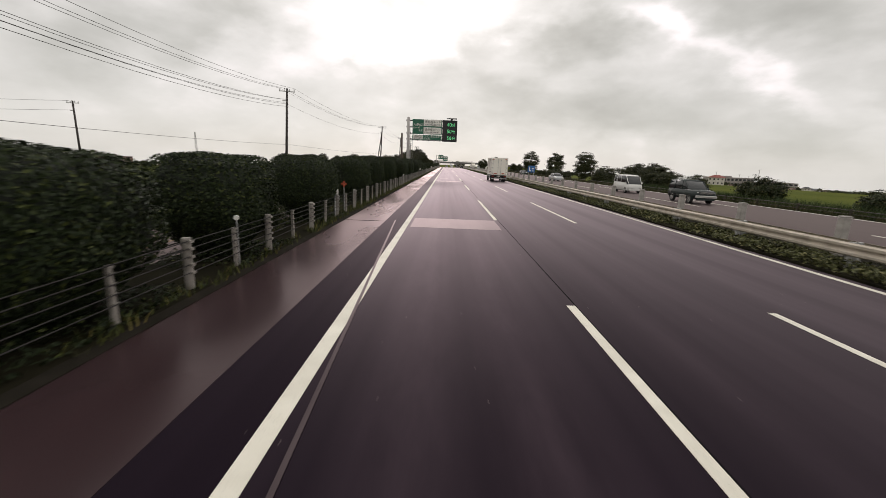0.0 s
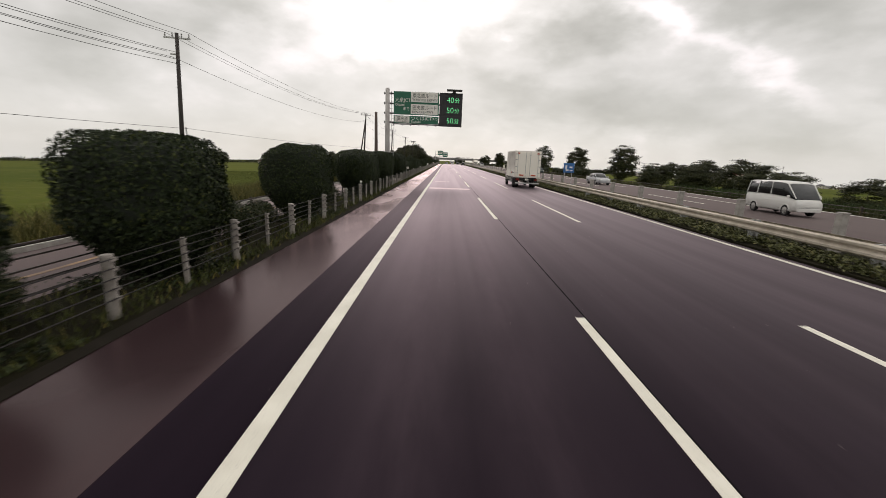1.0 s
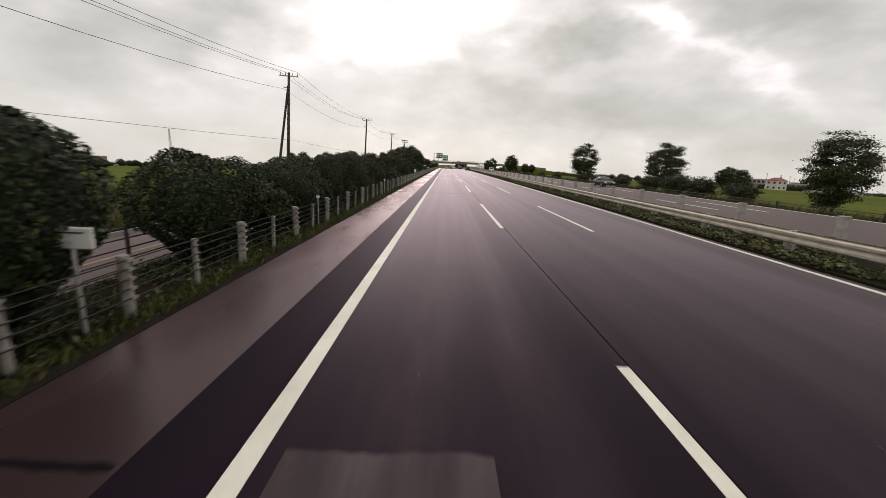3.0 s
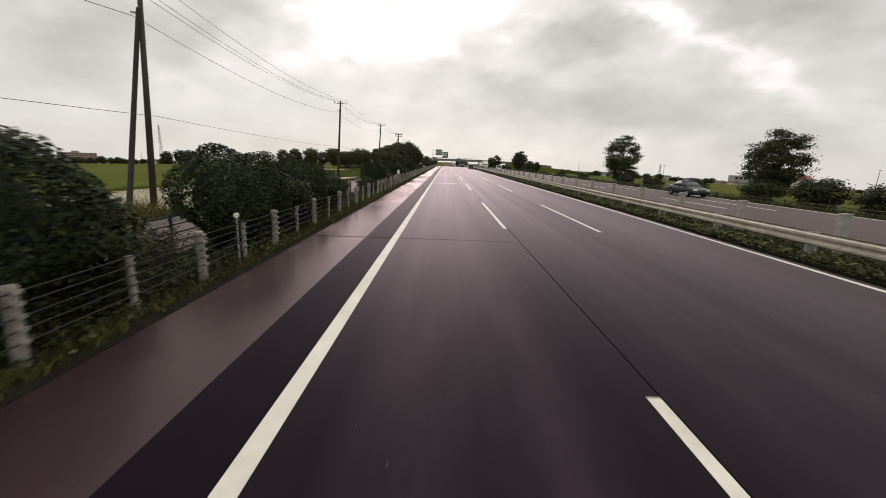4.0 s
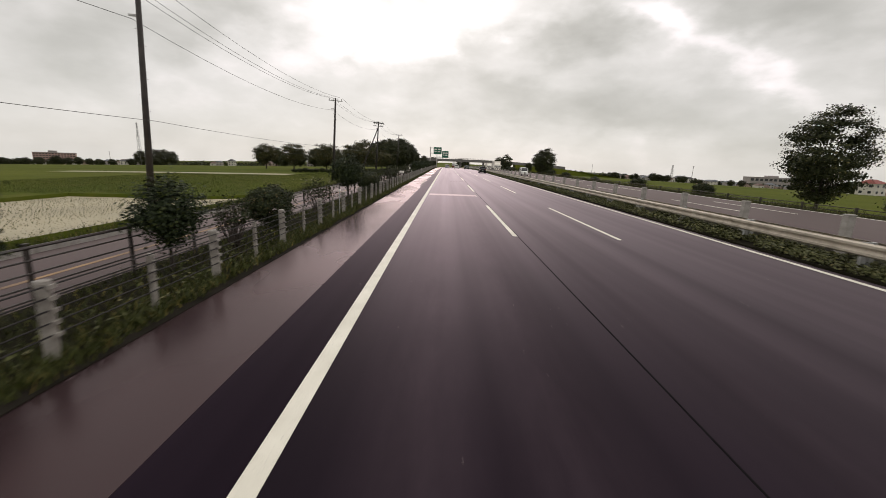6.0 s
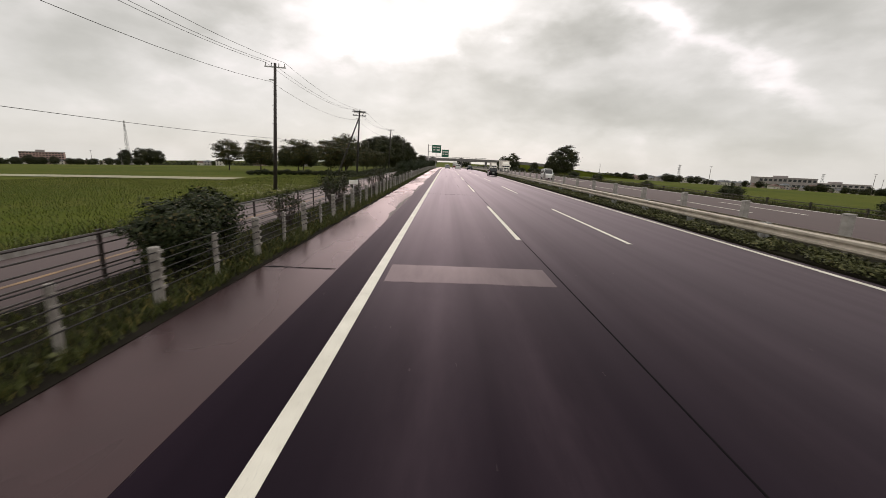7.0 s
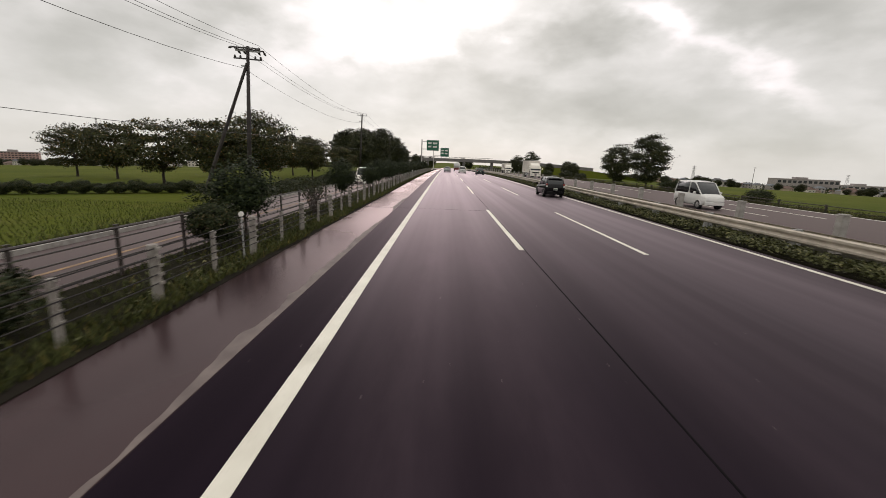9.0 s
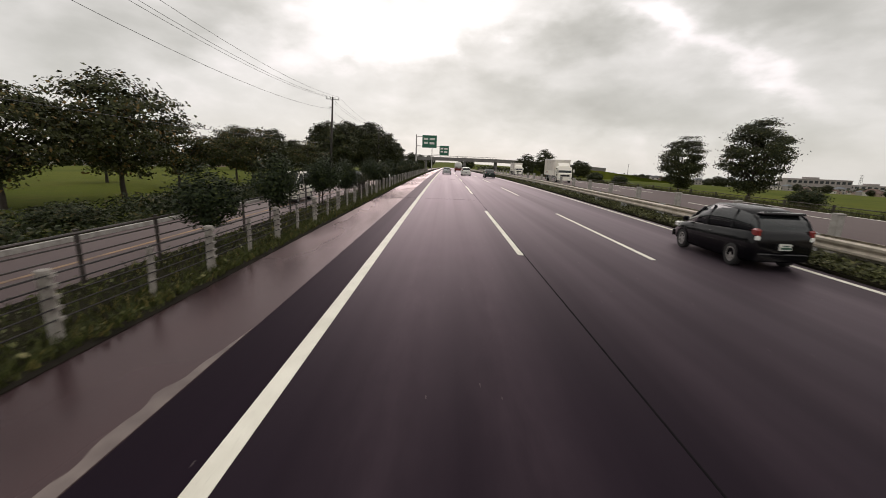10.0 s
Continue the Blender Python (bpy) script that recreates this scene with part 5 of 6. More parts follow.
def wheel(parent, x, y, r, w, dual=False):
    t = Shape()
    t.wheel_ring((x, y, r), r, r * 0.66, w, 22)
    tyre_wheel = part("wheel", t, RUBBER, parent, "black rubber tyre", True)
    side = 1 if x > 0 else -1
    m = Shape()
    m.wheel_ring((x + side * w * 0.12, y, r), r * 0.67, r * 0.55, w * 0.72, 20)
    m.disc((x + side * w * 0.36, y, r), r * 0.17, w * 0.2, 12)
    for k in range(7):
        q = 2 * math.pi * k / 7
        c, s = math.cos(q), math.sin(q)
        xx = x + side * w * 0.34
        m.loft([[(xx - 0.015, y + c * rr - s * b, r + s * rr + c * b) for b in (-r * 0.09, r * 0.09)] + [(xx + 0.015, y + c * rr - s * b, r + s * rr + c * b) for b in (r * 0.09, -r * 0.09)] for rr in (r * 0.12, r * 0.58)])
    part("rim", m, RIM, tyre_wheel, "bright alloy rim")
    d = Shape()
    d.disc((x - side * w * 0.15, y, r), r * 0.62, w * 0.3, 16)
    part("brake_disc", d, TRIM, tyre_wheel)
    return tyre_wheel


def car(name, label, category, at, turn, body_paint, body, house, wheels, rear, front, group="traffic", lit=False, wheel_r=0.32):
    """Body and glasshouse lofted from stations along the car; y is forward, the ground is z = 0."""
    s = thing(name, label, category, at, turn, group)

    def ring(y, zl, zt, w):
        return [(-w * 0.86, y, zl), (w * 0.86, y, zl), (w * 0.98, y, zl + 0.10), (w, y, zl + (zt - zl) * 0.55), (w * 0.975, y, zt - 0.09), (w * 0.90, y, zt), (w * 0.45, y, zt + 0.025),
                (-w * 0.45, y, zt + 0.025), (-w * 0.90, y, zt), (-w * 0.975, y, zt - 0.09), (-w, y, zl + (zt - zl) * 0.55), (-w * 0.98, y, zl + 0.10)]

    b = Shape()
    b.loft([ring(*q) for q in body])
    part("body", b, body_paint, s, "", True)
    g = Shape()
    g.loft([[(-wb, y, zb), (-(wb + wr) / 2 - 0.02, y, (zb + zr) / 2), (-wr, y, zr - 0.06), (-wr * 0.8, y, zr), (wr * 0.8, y, zr), (wr, y, zr - 0.06), ((wb + wr) / 2 + 0.02, y, (zb + zr) / 2), (wb, y, zb)] for y, zb, zr, wb, wr in house])
    part("window_glass", g, CAR_GLASS, s, "dark tinted windows", True)
    top = max(q[2] for q in house)
    high = [q for q in house if q[2] > top - 0.17]
    r = Shape()
    r.loft([[(-wr - 0.02, y, zr - 0.05 - 0.07 * zr), (-wr * 0.97, y, zr - 0.03), (-wr * 0.78, y, zr + 0.018), (0, y, zr + 0.03), (wr * 0.78, y, zr + 0.018), (wr * 0.97, y, zr - 0.03), (wr + 0.02, y, zr - 0.05 - 0.07 * zr)] for y, zb, zr, wb, wr in high])
    part("roof", r, body_paint, s, "", True)

    def at_y(y):
        for p, q in zip(house, house[1:]):
            if p[0] <= y <= q[0]:
                u = (y - p[0]) / (q[0] - p[0])
                return [p[i] + (q[i] - p[i]) * u for i in range(5)]
        return house[0] if y < house[0][0] else house[-1]

    posts = [(house[0][0], high[0][0]), (0.05, 0.0), (house[-1][0], high[-1][0])]
    if high[-1][0] - high[0][0] > 2.2:
        posts.insert(1, ((house[0][0] + 0.0) / 2 - 0.1, (house[0][0] + 0.0) / 2 - 0.05))
    for y_low, y_high in posts:
        lo, hi = at_y(y_low), at_y(y_high)
        for sd in (-1, 1):
            p = Shape()
            pts = []
            for k in range(5):
                u = k / 4
                y = y_low + (y_high - y_low) * u
                q = at_y(y)
                v = u if abs(y_high - y_low) < 0.3 else 1.0
                z = q[1] + (q[2] - 0.05 - q[1]) * v
                x = q[3] + (q[4] - q[3]) * v
                pts.append((sd * (x + 0.008), y, z))
            p.tube(pts, 0.035, 6)
            part("pillar", p, body_paint, s)
    for y in wheels:
        for sd in (-1, 1):
            w = max(q[3] for q in body)
            wheel(s, sd * (w - 0.11), y, wheel_r, 0.21)
            a = Shape()
            arc = [(y + math.cos(q) * (wheel_r + 0.055), wheel_r + math.sin(q) * (wheel_r + 0.055)) for q in [math.pi * k / 12 for k in range(13)]]
            a.loft([[(sd * (w - 0.16), yy, zz), (sd * (w + 0.006), yy, zz), (sd * (w + 0.006), y + (yy - y) * 0.86, wheel_r + (zz - wheel_r) * 0.86), (sd * (w - 0.16), y + (yy - y) * 0.86, wheel_r + (zz - wheel_r) * 0.86)] for yy, zz in arc])
            part("wheel_arch", a, body_paint, s)
    w = max(q[3] for q in body)
    y0, y1 = body[0][0], body[-1][0]
    rz, fz = rear, front
    for sd in (-1, 1):
        l = Shape()
        l.bevel_box(sd * w * 0.84 - 0.085, y0 - 0.01, rz + 0.10, sd * w * 0.84 + 0.085, y0 + 0.26, rz + 0.28, 0.05)
        part("tail_light", l, LAMP_RED, s, "red tail light")
        l = Shape()
        l.bevel_box(sd * w * 0.84 - 0.075, y0 - 0.012, rz - 0.02, sd * w * 0.84 + 0.075, y0 + 0.22, rz + 0.095, 0.03)
        part("reversing_light", l, LAMP_CLEAR, s, "clear lower lamp")
        l = Shape()
        l.bevel_box(sd * w * 0.66 - 0.15, y1 - 0.28, fz, sd * w * 0.66 + 0.15, y1 - 0.02, fz + 0.14, 0.03)
        part("headlight", l, HEADLIGHT if lit else LAMP_CLEAR, s, "lit white headlight" if lit else "clear headlight")
        m = Shape()
        h = at_y(house[-1][0] - 0.35)
        m.bevel_box(sd * (h[3] + 0.13) - 0.09, house[-1][0] - 0.42, h[1] + 0.02, sd * (h[3] + 0.13) + 0.09, house[-1][0] - 0.32, h[1] + 0.16, 0.025)
        part("mirror", m, body_paint, s)
        for yy in (-0.25, 0.75):
            d = Shape()
            d.bevel_box(sd * (w - 0.005) - 0.012, yy - 0.09, 0.80, sd * (w - 0.005) + 0.012, yy + 0.09, 0.835, 0.008)
            part("door_handle", d, body_paint, s)
    for yy, name_ in ((y0, "rear_bumper"), (y1, "front_bumper")):
        m = Shape()
        m.bevel_box(-w * 0.84, yy - 0.035, 0.30, w * 0.84, yy + 0.08, 0.52, 0.05)
        part(name_, m, body_paint, s)
    p = Shape()
    p.bevel_box(-0.165, y0 - 0.085, 0.60, 0.165, y0 - 0.02, 0.765, 0.008)
    plate_ = part("number_plate", p, PLATE, s, "white plate")
    for z0, x0, x1 in ((0.705, -0.09, 0.09), (0.63, -0.14, 0.14)):
        q = Shape()
        q.box(x0, y0 - 0.089, z0, x1, y0 - 0.083, z0 + (0.03 if z0 > 0.7 else 0.055))
        part("bar", q, PLATE_BAR, plate_)
    q = Shape()
    q.tube([(0.05, y0 - 0.0 + 0.18, house[0][1] + 0.16), (0.45, y0 + 0.2, house[0][1] + 0.22)], 0.012, 5)
    part("wiper", q, TRIM, s)
    return s


WAGON = [(-2.30, 0.36, 0.94, 0.76), (-2.25, 0.26, 1.07, 0.84), (-1.9, 0.21, 1.08, 0.875), (-1.2, 0.19, 1.05, 0.885), (0.0, 0.18, 1.00, 0.885), (0.95, 0.18, 0.96, 0.88), (1.5, 0.19, 0.88, 0.865), (1.95, 0.22, 0.77, 0.82), (2.2, 0.28, 0.66, 0.74), (2.30, 0.34, 0.56, 0.64)]
WAGON_TOP = [(-2.22, 1.04, 1.16, 0.80, 0.72), (-2.10, 1.05, 1.38, 0.81, 0.68), (-1.85, 1.05, 1.50, 0.83, 0.67), (-1.2, 1.03, 1.58, 0.84, 0.68), (-0.4, 1.0, 1.62, 0.85, 0.69), (0.1, 0.98, 1.60, 0.85, 0.68), (0.6, 0.96, 1.48, 0.84, 0.66), (1.55, 0.90, 0.95, 0.78, 0.66)]
SEDAN = [(-2.30, 0.36, 0.88, 0.76), (-2.20, 0.26, 0.98, 0.84), (-1.5, 0.20, 0.99, 0.87), (0.0, 0.19, 0.95, 0.87), (0.9, 0.19, 0.92, 0.865), (1.6, 0.20, 0.82, 0.84), (2.1, 0.26, 0.68, 0.77), (2.28, 0.34, 0.56, 0.66)]
SEDAN_TOP = [(-1.72, 0.97, 1.00, 0.76, 0.66), (-1.05, 0.96, 1.37, 0.82, 0.62), (-0.3, 0.95, 1.43, 0.83, 0.63), (0.25, 0.94, 1.38, 0.83, 0.61), (1.12, 0.90, 0.94, 0.79, 0.66)]
VAN = [(-2.30, 0.36, 1.18, 0.81), (-2.26, 0.28, 1.22, 0.84), (-1.4, 0.24, 1.22, 0.85), (0.0, 0.24, 1.20, 0.85), (1.3, 0.24, 1.14, 0.85), (1.95, 0.26, 1.02, 0.83), (2.25, 0.32, 0.84, 0.76)]
VAN_TOP = [(-2.28, 1.15, 1.80, 0.82, 0.76), (-2.1, 1.18, 1.93, 0.84, 0.77), (-0.5, 1.18, 1.97, 0.84, 0.78), (0.9, 1.15, 1.94, 0.84, 0.77), (1.30, 1.12, 1.84, 0.83, 0.75), (2.06, 0.98, 1.08, 0.80, 0.72)]
SUV = [(-2.20, 0.46, 1.10, 0.82), (-2.16, 0.38, 1.14, 0.85), (-1.4, 0.36, 1.14, 0.87), (0.0, 0.36, 1.12, 0.87), (0.95, 0.36, 1.10, 0.87), (1.7, 0.38, 1.04, 0.86), (2.15, 0.44, 0.98, 0.82), (2.22, 0.50, 0.86, 0.78)]
SUV_TOP = [(-2.18, 1.08, 1.62, 0.82, 0.74), (-2.05, 1.10, 1.76, 0.84, 0.74), (-0.8, 1.10, 1.80, 0.84, 0.75), (0.25, 1.09, 1.76, 0.84, 0.73), (1.05, 1.06, 1.12, 0.80, 0.72)]
KEI = [(-1.65, 0.34, 1.04, 0.70), (-1.62, 0.26, 1.06, 0.72), (-0.8, 0.22, 1.06, 0.735), (0.3, 0.22, 1.05, 0.735), (1.0, 0.22, 1.0, 0.73), (1.45, 0.26, 0.88, 0.70), (1.66, 0.32, 0.72, 0.62)]
KEI_TOP = [(-1.62, 0.96, 1.55, 0.70, 0.62), (-1.4, 0.97, 1.70, 0.715, 0.63), (-0.3, 0.97, 1.74, 0.72, 0.64), (0.5, 0.96, 1.68, 0.72, 0.63), (1.2, 0.93, 0.99, 0.69, 0.61)]

car("station_wagon", "shiny black hatchback wagon driving beside the median", "car", (8.3, 218.0, 0), 0, BLACK_PAINT, WAGON, WAGON_TOP, (-1.42, 1.38), 0.86, 0.66)
spoiler = Shape()
spoiler.bevel_box(-0.60, -2.12, 1.49, 0.60, -1.82, 1.545, 0.03)
wagon = bpy.data.objects["station_wagon"]
wagon.scale = (0.86, 0.76, 0.92)
part("spoiler", spoiler, BLACK_PAINT, wagon)
car("estate_car", "white estate car driving in the middle lane", "car", (4.1, 286.0, fall(286)), 0, WHITE_PAINT, WAGON, WAGON_TOP, (-1.42, 1.38), 0.84, 0.66)
car("sedan", "pale silver sedan driving in the inner lane", "car", (0.4, 291.0, fall(291)), 0, SILVER_PAINT, SEDAN, SEDAN_TOP, (-1.4, 1.36), 0.74, 0.6)
car("sedan", "dark sedan driving far ahead beside the median", "car", (7.6, 276.0, fall(276)), 0, DARK_GREEN_PAINT, SEDAN, SEDAN_TOP, (-1.4, 1.36), 0.74, 0.6)
car("suv", "dark green off-road car on the opposite carriageway", "car", (20.2, 32.9, -0.05), 180, DARK_GREEN_PAINT, SUV, SUV_TOP, (-1.4, 1.4), 0.9, 0.80, wheel_r=0.37)
car("minibus", "white van on the opposite carriageway", "van", (20.2, 44.5, -0.05), 180, WHITE_PAINT, VAN, VAN_TOP, (-1.4, 1.45), 0.9, 0.72)
car("sedan", "silver sedan on the opposite carriageway", "car", (20.3, 74.0, -0.06), 180, SILVER_PAINT, SEDAN, SEDAN_TOP, (-1.4, 1.36), 0.74, 0.6)
car("minivan", "small boxy white van on the opposite carriageway", "van", (17.0, 213.0, -0.03), 180, WHITE_PAINT, KEI, KEI_TOP, (-1.1, 1.1), 0.7, 0.66, wheel_r=0.28)
car("sedan", "dark sedan on the opposite carriageway", "car", (23.4, 121.5, -0.08), 180, DARK_GREEN_PAINT, SEDAN, SEDAN_TOP, (-1.4, 1.36), 0.74, 0.6)
car("minivan", "small cream van on the side road behind the fence", "van", (-9.0, 231.0, -0.36), 180, CREAM_PAINT, KEI, KEI_TOP, (-1.1, 1.1), 0.7, 0.66, wheel_r=0.28)
car("sedan", "dark car with lit headlights on the side road", "car", (-8.9, 246.0, -0.36), 180, DARK_GREEN_PAINT, SEDAN, SEDAN_TOP, (-1.4, 1.36), 0.74, 0.6, lit=True)


off_road = bpy.data.objects["suv"]
off_road.scale = (1.0, 0.86, 1.0)
bpy.data.objects["minibus"].scale = (0.95, 0.82, 0.97)
g = Shape()
g.bevel_box(-0.52, 2.16, 0.78, 0.52, 2.26, 0.98, 0.02)
part("grille", g, TRIM, off_road, "black front grille")
for z in (0.82, 0.88, 0.94):
    g = Shape()
    g.box(-0.50, 2.255, z - 0.012, 0.50, 2.275, z + 0.012)
    part("grille_bar", g, RIM, off_road, "bright grille bar")
g = Shape()
g.bevel_box(-0.84, 2.20, 0.50, 0.84, 2.36, 0.68, 0.04)
part("bumper_bar", g, RIM, off_road, "bright metal front bumper bar")


def box_truck(at, turn, label):
    """A two-axle lorry with a ribbed aluminium body; the rear stands at y = 0."""
    s = thing("box_truck", label, "truck", at, turn, "traffic")
    L, W, zb, zt = 6.3, 1.17, 0.98, 3.42
    c = Shape()
    for x in (-0.42, 0.36):
        c.box(x, 0.2, 0.68, x + 0.08, 8.0, 0.9)
    for y in (0.6, 2.0, 3.4, 4.8, 6.2):
        c.box(-1.0, y, 0.86, 1.0, y + 0.1, 0.97)
    part("chassis", c, TRIM, s)
    body = Shape()
    body.box(-W + 0.03, 0.03, zb, W - 0.03, L - 0.03, zt)
    body = part("cargo_box", body, RIBBED, s, "dull aluminium cargo body")
    for sd in (-1, 1):
        # ribs of the upper side wall
        rows = []
        z = 1.78
        while z < zt - 0.14:
            rows += [(0.0, z), (0.022, z + 0.012), (0.022, z + 0.034), (0.0, z + 0.046)]
            z += 0.058
        p = Shape()
        p.loft([[(sd * (W - 0.035), y, rows[0][1])] + [(sd * (W - 0.03 + d), y, zz) for d, zz in rows] + [(sd * (W - 0.035), y, rows[-1][1])] for y in (0.12, L - 0.12)])
        part("ribbed_wall", p, RIBBED, body, "ribbed aluminium side wall")
        for y0, y1 in ((0.14, 3.02), (3.16, L - 0.12)):
            gate = Shape()
            gate.bevel_box(-0.02, y0, zb + 0.02, 0.02, y1, 1.70, 0.012)
            for zz in (1.14, 1.42):
                gate.box(-0.028, y0 + 0.05, zz, 0.028, y1 - 0.05, zz + 0.03)
            gate.v = [(x + sd * W, y, z) for x, y, z in gate.v]
            gate_ = part("drop_side", gate, CREAM_PAINT, body, "cream lower drop side")
            for i in range(5):
                h = Shape()
                yy = y0 + 0.25 + i * (y1 - y0 - 0.5) / 4
                h.box(sd * W - 0.035, yy - 0.04, zb - 0.05, sd * W + 0.035, yy + 0.04, zb + 0.06)
                part("hinge", h, GALV, gate_)
        for y0, y1 in ((0.0, 0.12), (3.03, 3.15), (L - 0.12, L)):
            p = Shape()
            p.bevel_box(sd * W - 0.035, y0, zb, sd * W + 0.035, y1, zt if y0 != 3.03 else 1.74, 0.01)
            part("corner_post", p, RIBBED, body)
        p = Shape()
        p.box(sd * W - 0.04, 0, zt - 0.13, sd * W + 0.03, L, zt + 0.01)
        part("top_rail", p, RIBBED, body)
        p = Shape()
        p.box(sd * W - 0.035, 0.12, 1.70, sd * W + 0.028, L - 0.12, 1.78)
        part("waist_rail", p, RIBBED, body)
        # plain bars for the firm's writing
        marks = [(2.36, 2.54, 1.28, 1.34, ORANGE_RED), (2.40, 2.46, 1.34, 1.52, ORANGE_RED), (2.30, 2.40, 1.44, 1.52, ORANGE_RED)]
        for k in range(10):  # a row of small strokes, two to each character
            y1, m = 2.22 - 0.165 * k, ORANGE_RED if k < 2 else TRIM
            marks += [(y1 - 0.11, y1, 1.45, 1.475, m), (y1 - 0.11, y1, 1.335, 1.36, m), (y1 - 0.065, y1 - 0.04, 1.36, 1.45, m)]
        for y0, y1, z0, z1, m in marks:
            q = Shape()
            q.box(sd * (W + 0.026) - 0.004, y0, z0, sd * (W + 0.026) + 0.004, y1, z1)
            part("lettering_bar", q, m, body)
        # under-run guard
        g = Shape()
        for zz in (0.48, 0.72):
            g.tube([(sd * (W - 0.1), 2.75, zz), (sd * (W - 0.1), 5.9, zz)], 0.025, 6)
        for yy in (2.8, 4.2, 5.6):
            g.tube([(sd * (W - 0.1), yy, 0.46), (sd * (W - 0.1), yy, 0.98)], 0.03, 6)
        part("side_guard", g, GALV, s)
        wheel(s, sd * 0.98, 7.15, 0.42, 0.24)
        wheel(s, sd * 0.98, 1.75, 0.42, 0.24)
        wheel(s, sd * 0.70, 1.75, 0.42, 0.24)
        m = Shape()
        m.box(sd * 0.98 - 0.2, 1.18, 0.25, sd * 0.98 + 0.2, 1.21, 0.85)
        part("mudflap", m, TRIM, s)
        d = Shape()
        d.bevel_box(sd * 0.585 - 0.575, -0.045, zb + 0.10, sd * 0.585 + 0.575, 0.025, zt - 0.12, 0.02)
        door = part("rear_door", d, CREAM_PAINT, body, "pale rear door")
        for xx in (sd * 0.20, sd * 0.95):
            r = Shape()
            r.tube([(xx, -0.07, zb + 0.05), (xx, -0.07, zt - 0.1)], 0.018, 6)
            for zz in (zb + 0.4, 2.0, zt - 0.4):
                r.box(xx - 0.04, -0.075, zz, xx + 0.04, -0.03, zz + 0.05)
            part("lock_rod", r, GALV, door)
        for zz in (1.35, 1.95, 2.6, 3.1):
            h = Shape()
            h.box(sd * W - 0.16 if sd > 0 else sd * W, -0.065, zz, sd * W if sd > 0 else sd * W + 0.16, -0.02, zz + 0.06)
            part("hinge", h, GALV, door)
        for z0, z1, x0, x1, m, n in ((1.14, 1.26, 0.35, 0.78, ORANGE_RED, "reflector"), (0.72, 0.88, 0.72, 1.02, LAMP_RED, "tail_light"), (3.14, 3.26, 0.80, 1.0, ORANGE_RED, "mark_bar")):
            q = Shape()
            q.bevel_box(min(sd * x0, sd * x1), -0.085 if z0 > 0.9 else 0.10, z0, max(sd * x0, sd * x1), -0.04 if z0 > 0.9 else 0.2, z1, 0.01)
            part(n, q, m, s)
    lift = Shape()
    lift.bevel_box(-1.08, -0.55, 0.42, 1.08, 0.02, 0.52, 0.02)
    part("tail_bumper", lift, GALV, s, "pale steel tail step")
    p = Shape()
    p.box(-0.17, 0.06, 0.72, 0.17, 0.09, 0.90)
    part("number_plate", p, PLATE, s, "plain white plate")
    t = Shape()
    t.bevel_box(-1.05, 2.85, 0.42, -0.6, 3.7, 0.84, 0.06)
    part("fuel_tank", t, GALV, s)
    t = Shape()
    t.tube([(0.8, 3.0, 0.6), (0.8, 3.9, 0.6)], 0.2, 12)
    part("air_tank", t, GALV, s)

    def cab(y, z0, z1, w):
        return [(-w, y, z0), (w, y, z0), (w, y, z1 - 0.18), (w - 0.10, y, z1), (-w + 0.10, y, z1), (-w, y, z1 - 0.18)]

    k = Shape()
    k.loft([cab(6.50, 0.95, 2.30, 1.06), cab(6.56, 0.62, 2.38, 1.09), cab(7.3, 0.60, 2.40, 1.10), cab(7.75, 0.50, 2.34, 1.08), cab(8.05, 0.42, 1.52, 1.06), cab(8.16, 0.42, 1.35, 1.00)])
    k = part("cab", k, CREAM_PAINT, s, "cream-white cab")
    for sd in (-1, 1):
        g = Shape()
        g.loft([[(sd * 1.085, y, z), (sd * 1.112, y, z)] + [(sd * 1.112, y, z2), (sd * 1.085, y, z2)] for y, z, z2 in ((6.95, 1.55, 2.16), (7.60, 1.48, 2.16), (7.83, 1.44, 1.9))])
        part("side_window", g, CAR_GLASS, k)
        g = Shape()
        g.bevel_box(sd * 1.10 - 0.014, 7.42, 1.02, sd * 1.10 + 0.014, 7.86, 1.34, 0.01)
        part("lower_window", g, CAR_GLASS, k)
        m = Shape()
        m.bevel_box(sd * 1.30 - 0.10, 8.02, 1.62, sd * 1.30 + 0.10, 8.12, 2.02, 0.03)
        m.tube([(sd * 1.06, 7.85, 2.12), (sd * 1.30, 8.05, 2.06)], 0.016, 5)
        part("mirror", m, CREAM_PAINT, k)
        h = Shape()
        h.bevel_box(sd * 0.80 - 0.16, 8.08, 0.58, sd * 0.80 + 0.16, 8.19, 0.78, 0.02)
        part("headlight", h, LAMP_CLEAR, k)
        a = Shape()
        arc = [(7.15 + math.cos(q) * 0.56, 0.42 + math.sin(q) * 0.56) for q in [math.pi * j / 12 for j in range(13)]]
        a.loft([[(sd * 0.8, yy, zz), (sd * 1.115, yy, zz), (sd * 1.115, 7.15 + (yy - 7.15) * 0.84, 0.42 + (zz - 0.42) * 0.84), (sd * 0.8, 7.15 + (yy - 7.15) * 0.84, 0.42 + (zz - 0.42) * 0.84)] for yy, zz in arc])
        part("wheel_arch", a, TRIM, k)
        d = Shape()
        d.box(sd * 1.105 - 0.012, 7.04, 1.40, sd * 1.105 + 0.012, 7.2, 1.44)
        part("door_handle", d, TRIM, k)
    g = Shape()
